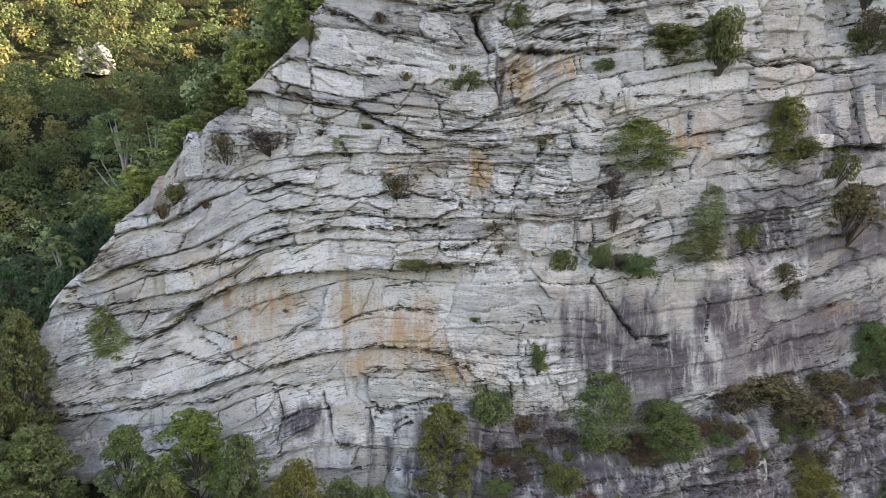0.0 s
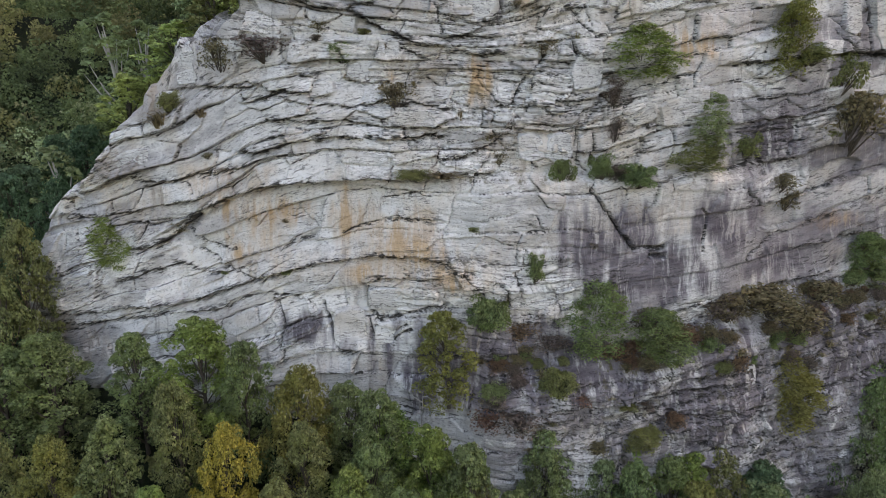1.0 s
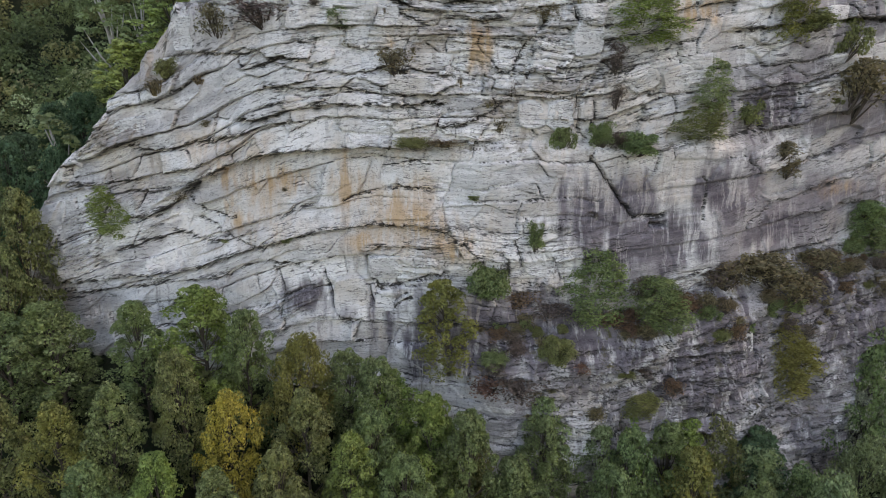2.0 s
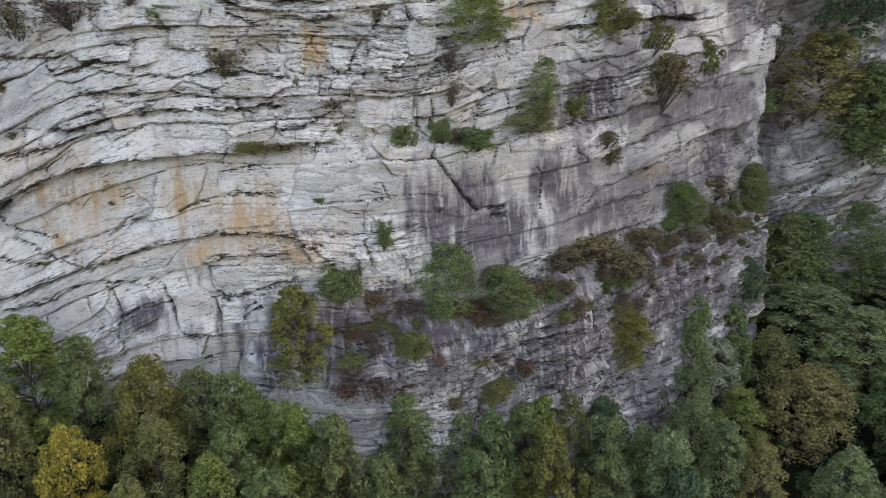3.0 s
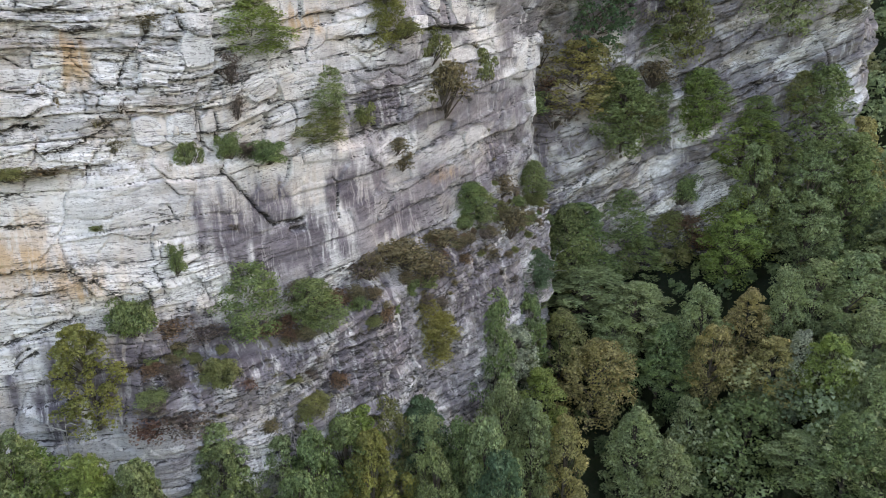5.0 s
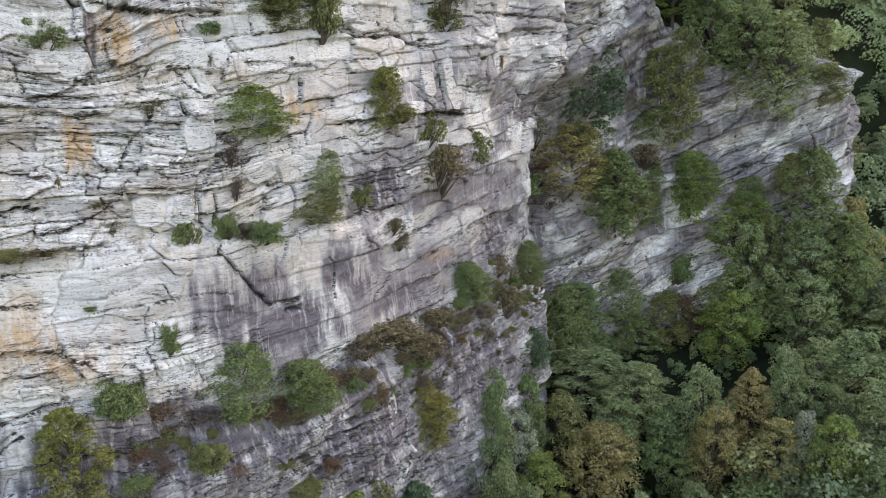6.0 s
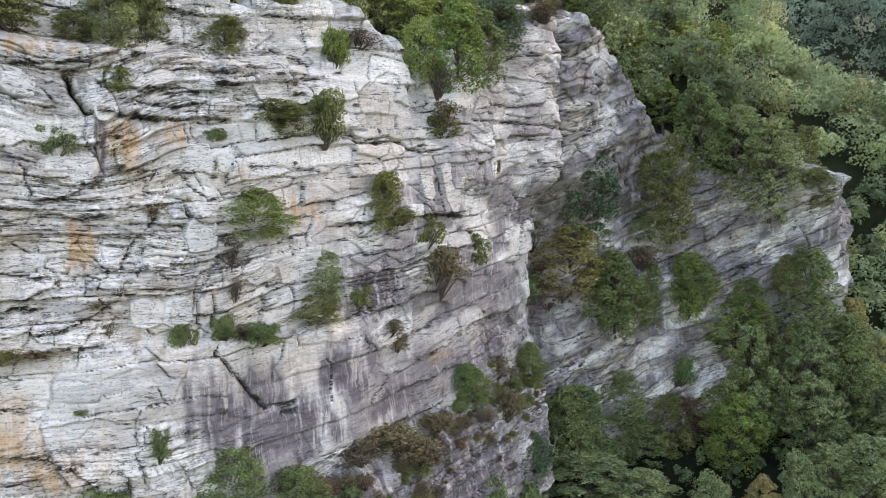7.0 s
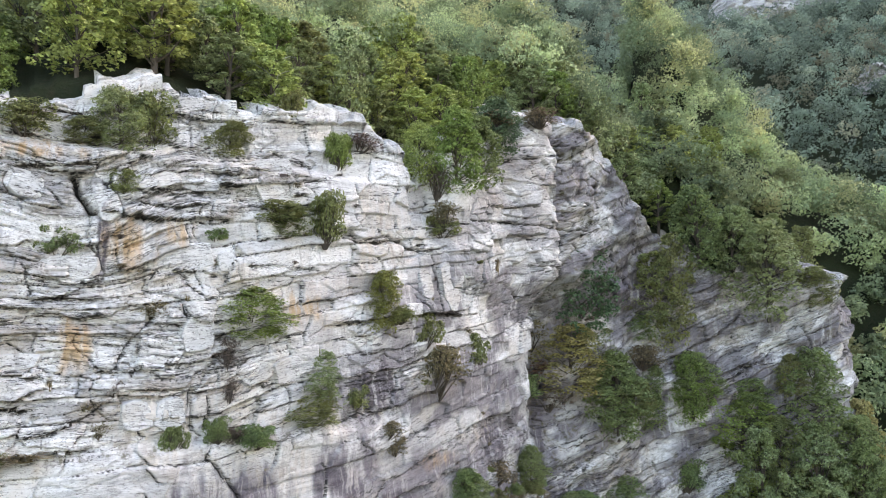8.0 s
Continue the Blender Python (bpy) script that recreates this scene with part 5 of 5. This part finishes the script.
dead_tree(3.3, 57.9, -25.3)
dead_tree(58.0, 71.4, 1.4)

# trees along the rim and on the slope close behind it
_w = random.Random(9)
KINDS = ["green"] * 2 + ["bright"] * 5 + ["olive"] * 2 + ["pale"] * 6 + ["gold"]
_spots = []
for _ in range(9000):
    u, back = _w.uniform(-66, 128), _w.uniform(5.0, 21)
    k = int(np.argmin(np.abs(RUN - u)))
    x, y = CURVE[k] - OUT[k] * back
    if -30 < u < 0 and back < 8:
        continue
    if all((x - a) ** 2 + (y - b) ** 2 > 3.7 ** 2 for a, b, _q in _spots) and len(_spots) < 225:
        _spots.append((x, y, back))
for x, y, back in _spots:
    z = float(ground(x, y)[0])
    # mostly the kind with sunlight painted into its leaves, left of the gully
    forest_tree(_w.choice(KINDS + ["fresh"] * (12 if x < 45 else 3)), x, y, z + _w.uniform(6.5, 10.5), _w.uniform(5.5, 8), _w.choice((4, 5)) if back < 9 else _w.choice((5, 6, 7)))
dead_tree(20.2, 63.6, 26.5)
dead_tree(19.2, 64.2, 24.5)

for ob in PATTERNS:
    for part in (*ob.children_recursive, ob):
        bpy.data.objects.remove(part)


# ---------- the woods further off ----------
def scatter(rs, r0, r1, gap, behind, front, bare=(0, 0)):
    """Random spots in a sector of the mountainside, clear of the rock wall."""
    area = math.radians(126) / 2 * (r1 ** 2 - r0 ** 2)
    m = int(area / gap ** 2)
    i = np.arange(m)
    r = np.sqrt(r0 ** 2 + (r1 ** 2 - r0 ** 2) * (i + .5) / m) + rs.uniform(-.3, .3, m) * gap
    a = np.radians(-48 + 126 * ((i * .6180339887) % 1)) + rs.uniform(-.3, .3, m) * gap / r
    seen = (np.degrees(a) < bare[0]) | (np.degrees(a) >= bare[1])
    r, a = r[seen], a[seen]
    x, y = r * np.sin(a), r * np.cos(a)
    k = np.array([np.argmin((CURVE[::4, 0] - p) ** 2 + (CURVE[::4, 1] - q) ** 2) * 4 for p, q in zip(x, y)])
    off = np.column_stack([x, y]) - CURVE[k]
    away = np.hypot(off[:, 0], off[:, 1])
    keep = np.where((off * OUT[k]).sum(1) < 0, (away > behind[0]) & (away < behind[1]), (away > front[0]) & (away < front[1]))
    return x[keep], y[keep]


def build_woods(name, label, seed, spots, count, size, tall, clumps=8, leaf=None):
    rs = np.random.RandomState(seed)
    x, y = spots
    z = ground(x, y)
    vs, tints = [], []
    for p, q, h in zip(x, y, z):
        t = tall * rs.uniform(.7, 1.25)
        b = clumps
        d = rs.normal(size=(b, 3))
        d /= np.linalg.norm(d, axis=1)[:, None]
        c = d * [t * .27, t * .27, t * .27] * rs.uniform(.5, 1, b)[:, None] + [p, q, h + t * .58]
        v, _ = leaves(rs, c, t * rs.uniform(.10, .20, b) * (8 / b) ** .25, count, size, .85, .3, True)
        vs.append(v), tints.append(np.full(len(v), rs.rand()))
    v = np.vstack(vs)
    me = bpy.data.meshes.new(name)
    me.vertices.add(len(v))
    me.vertices.foreach_set("co", v.astype(np.float32).ravel())
    me.loops.add(len(v))
    me.loops.foreach_set("vertex_index", np.arange(len(v), dtype=np.int32))
    me.polygons.add(len(v) // 3)
    me.polygons.foreach_set("loop_start", np.arange(0, len(v), 3, dtype=np.int32))
    me.update(calc_edges=True)
    me.attributes.new("tint", "FLOAT", "POINT").data.foreach_set("value", np.concatenate(tints).astype(np.float32))
    me.materials.append(leaf)
    return tagged(new(name, me), label, "woods", kind="stuff")


def woods_material(name, low, high, ripe, thinness=.3):
    m, n, l, p = material(name, .7)
    w = Web(n, l)
    tint = w.attribute("tint", "Fac")
    col = w.mix(w.spread(tint, 0, .6), low, high)
    col = w.mix(w.spread(tint, .75, 1), col, ripe)
    geo = n.new("ShaderNodeNewGeometry")
    hsv = n.new("ShaderNodeHueSaturation")
    l.new(col, hsv.inputs["Color"])
    hsv.inputs["Saturation"].default_value = .85
    l.new(w.sum("MULTIPLY", w.spread(geo.outputs["Random Per Island"], 0, 1, .75, 1.25), w.spread(w.sum("FRACT", w.sum("MULTIPLY", tint, 7.31), 0.), 0, 1, .65, 1.45)), hsv.inputs["Value"])
    l.new(hsv.outputs[0], p.inputs["Base Color"])
    thin = n.new("ShaderNodeBsdfTranslucent")
    l.new(hsv.outputs[0], thin.inputs[0])
    both = n.new("ShaderNodeMixShader")
    both.inputs[0].default_value = thinness
    l.new(p.outputs[0], both.inputs[1]), l.new(thin.outputs[0], both.inputs[2])
    l.new(both.outputs[0], n["Material Output"].inputs[0])
    return m


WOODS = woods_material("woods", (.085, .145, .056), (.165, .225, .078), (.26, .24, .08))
# leaf greens lightened so the colour carries the slope's aerial haze
HAZY_SLOPE_WOODS = woods_material("slope_woods", (.20, .29, .15), (.38, .47, .23), (.50, .49, .22), .45)


def slope_spots(rs, most, gap, pick):
    """Random spots on the slopes above the gully, no closer to one another than the gap and clear of the rock."""
    kept = []
    for _ in range(most * 14):
        x, y = pick(rs)
        k = 6 * int(np.argmin((CURVE[::6, 0] - x) ** 2 + (CURVE[::6, 1] - y) ** 2))
        if (RUN[k] > 113 or math.hypot(x - CURVE[k, 0], y - CURVE[k, 1]) > 4) and all((x - p) ** 2 + (y - q) ** 2 > gap ** 2 for p, q in kept):
            kept.append((x, y))
        if len(kept) == most:
            break
    return np.array(kept).T


def on_ridge(rs):
    a, r = math.radians(rs.uniform(37, 70)), rs.uniform(113, 190)
    return r * math.sin(a), r * math.cos(a)


def above_gully(rs):
    k = int(np.argmin(np.abs(RUN - rs.uniform(34, 128))))
    return CURVE[k] - OUT[k] * rs.uniform(18, 46)


build_woods("ridge_woods", "light green broadleaf trees crowding the ridge beyond the gully, haze painted in", 36,
            slope_spots(np.random.RandomState(46), 520, 3.3, on_ridge), 760, .30, 11.5, 18, HAZY_SLOPE_WOODS)
build_woods("gully_woods", "tall light green broadleaf trees on the slope above the gully, haze painted in", 37,
            slope_spots(np.random.RandomState(47), 120, 4.8, above_gully), 1700, .19, 13, 32, HAZY_SLOPE_WOODS)
# distance haze painted into the leaf colours: bluer and lighter than WOODS
HAZE_WOODS = woods_material("far_woods", (.16, .24, .18), (.27, .36, .26), (.36, .34, .22), .45)
build_woods("undergrowth", "low green saplings and bushes under the trees below the cliff", 30,
            scatter(np.random.RandomState(40), 30, 125, 4.2, (900, 901), (2.5, 45)), 260, .25, 4.5, leaf=WOODS)
build_woods("slope_woods", "green broadleaf trees crowding the slope behind the cliff, lightened by painted haze", 33,
            scatter(np.random.RandomState(43), 75, 150, 4.9, (19, 900), (26, 900)), 520, .30, 12, 20, HAZY_SLOPE_WOODS)
build_woods("near_woods", "dense mixed green broadleaf woods on the mountainside", 31,
            scatter(np.random.RandomState(41), 140, 220, 5.4, (20, 900), (30, 900), (-4, 90)), 560, .32, 12, 20, leaf=WOODS)
build_woods("hillside_woods", "broadleaf woods on the mountainside above the gully, paled by painted haze", 34,
            scatter(np.random.RandomState(44), 150, 240, 6.6, (20, 900), (30, 900), (-60, 28)), 620, .36, 13, 20, HAZY_SLOPE_WOODS)
build_woods("mountain_woods", "woods high on the far mountainside, blue-green from painted haze", 35,
            scatter(np.random.RandomState(45), 225, 520, 6.2, (30, 900), (30, 900), (-60, 32)), 230, .52, 14, 16, HAZE_WOODS)
build_woods("far_woods", "hazy green and yellowing woods on the far mountainside", 32,
            scatter(np.random.RandomState(42), 220, 480, 6.6, (30, 900), (30, 900), (-4, 90)), 220, .52, 12.5, 12, leaf=WOODS)
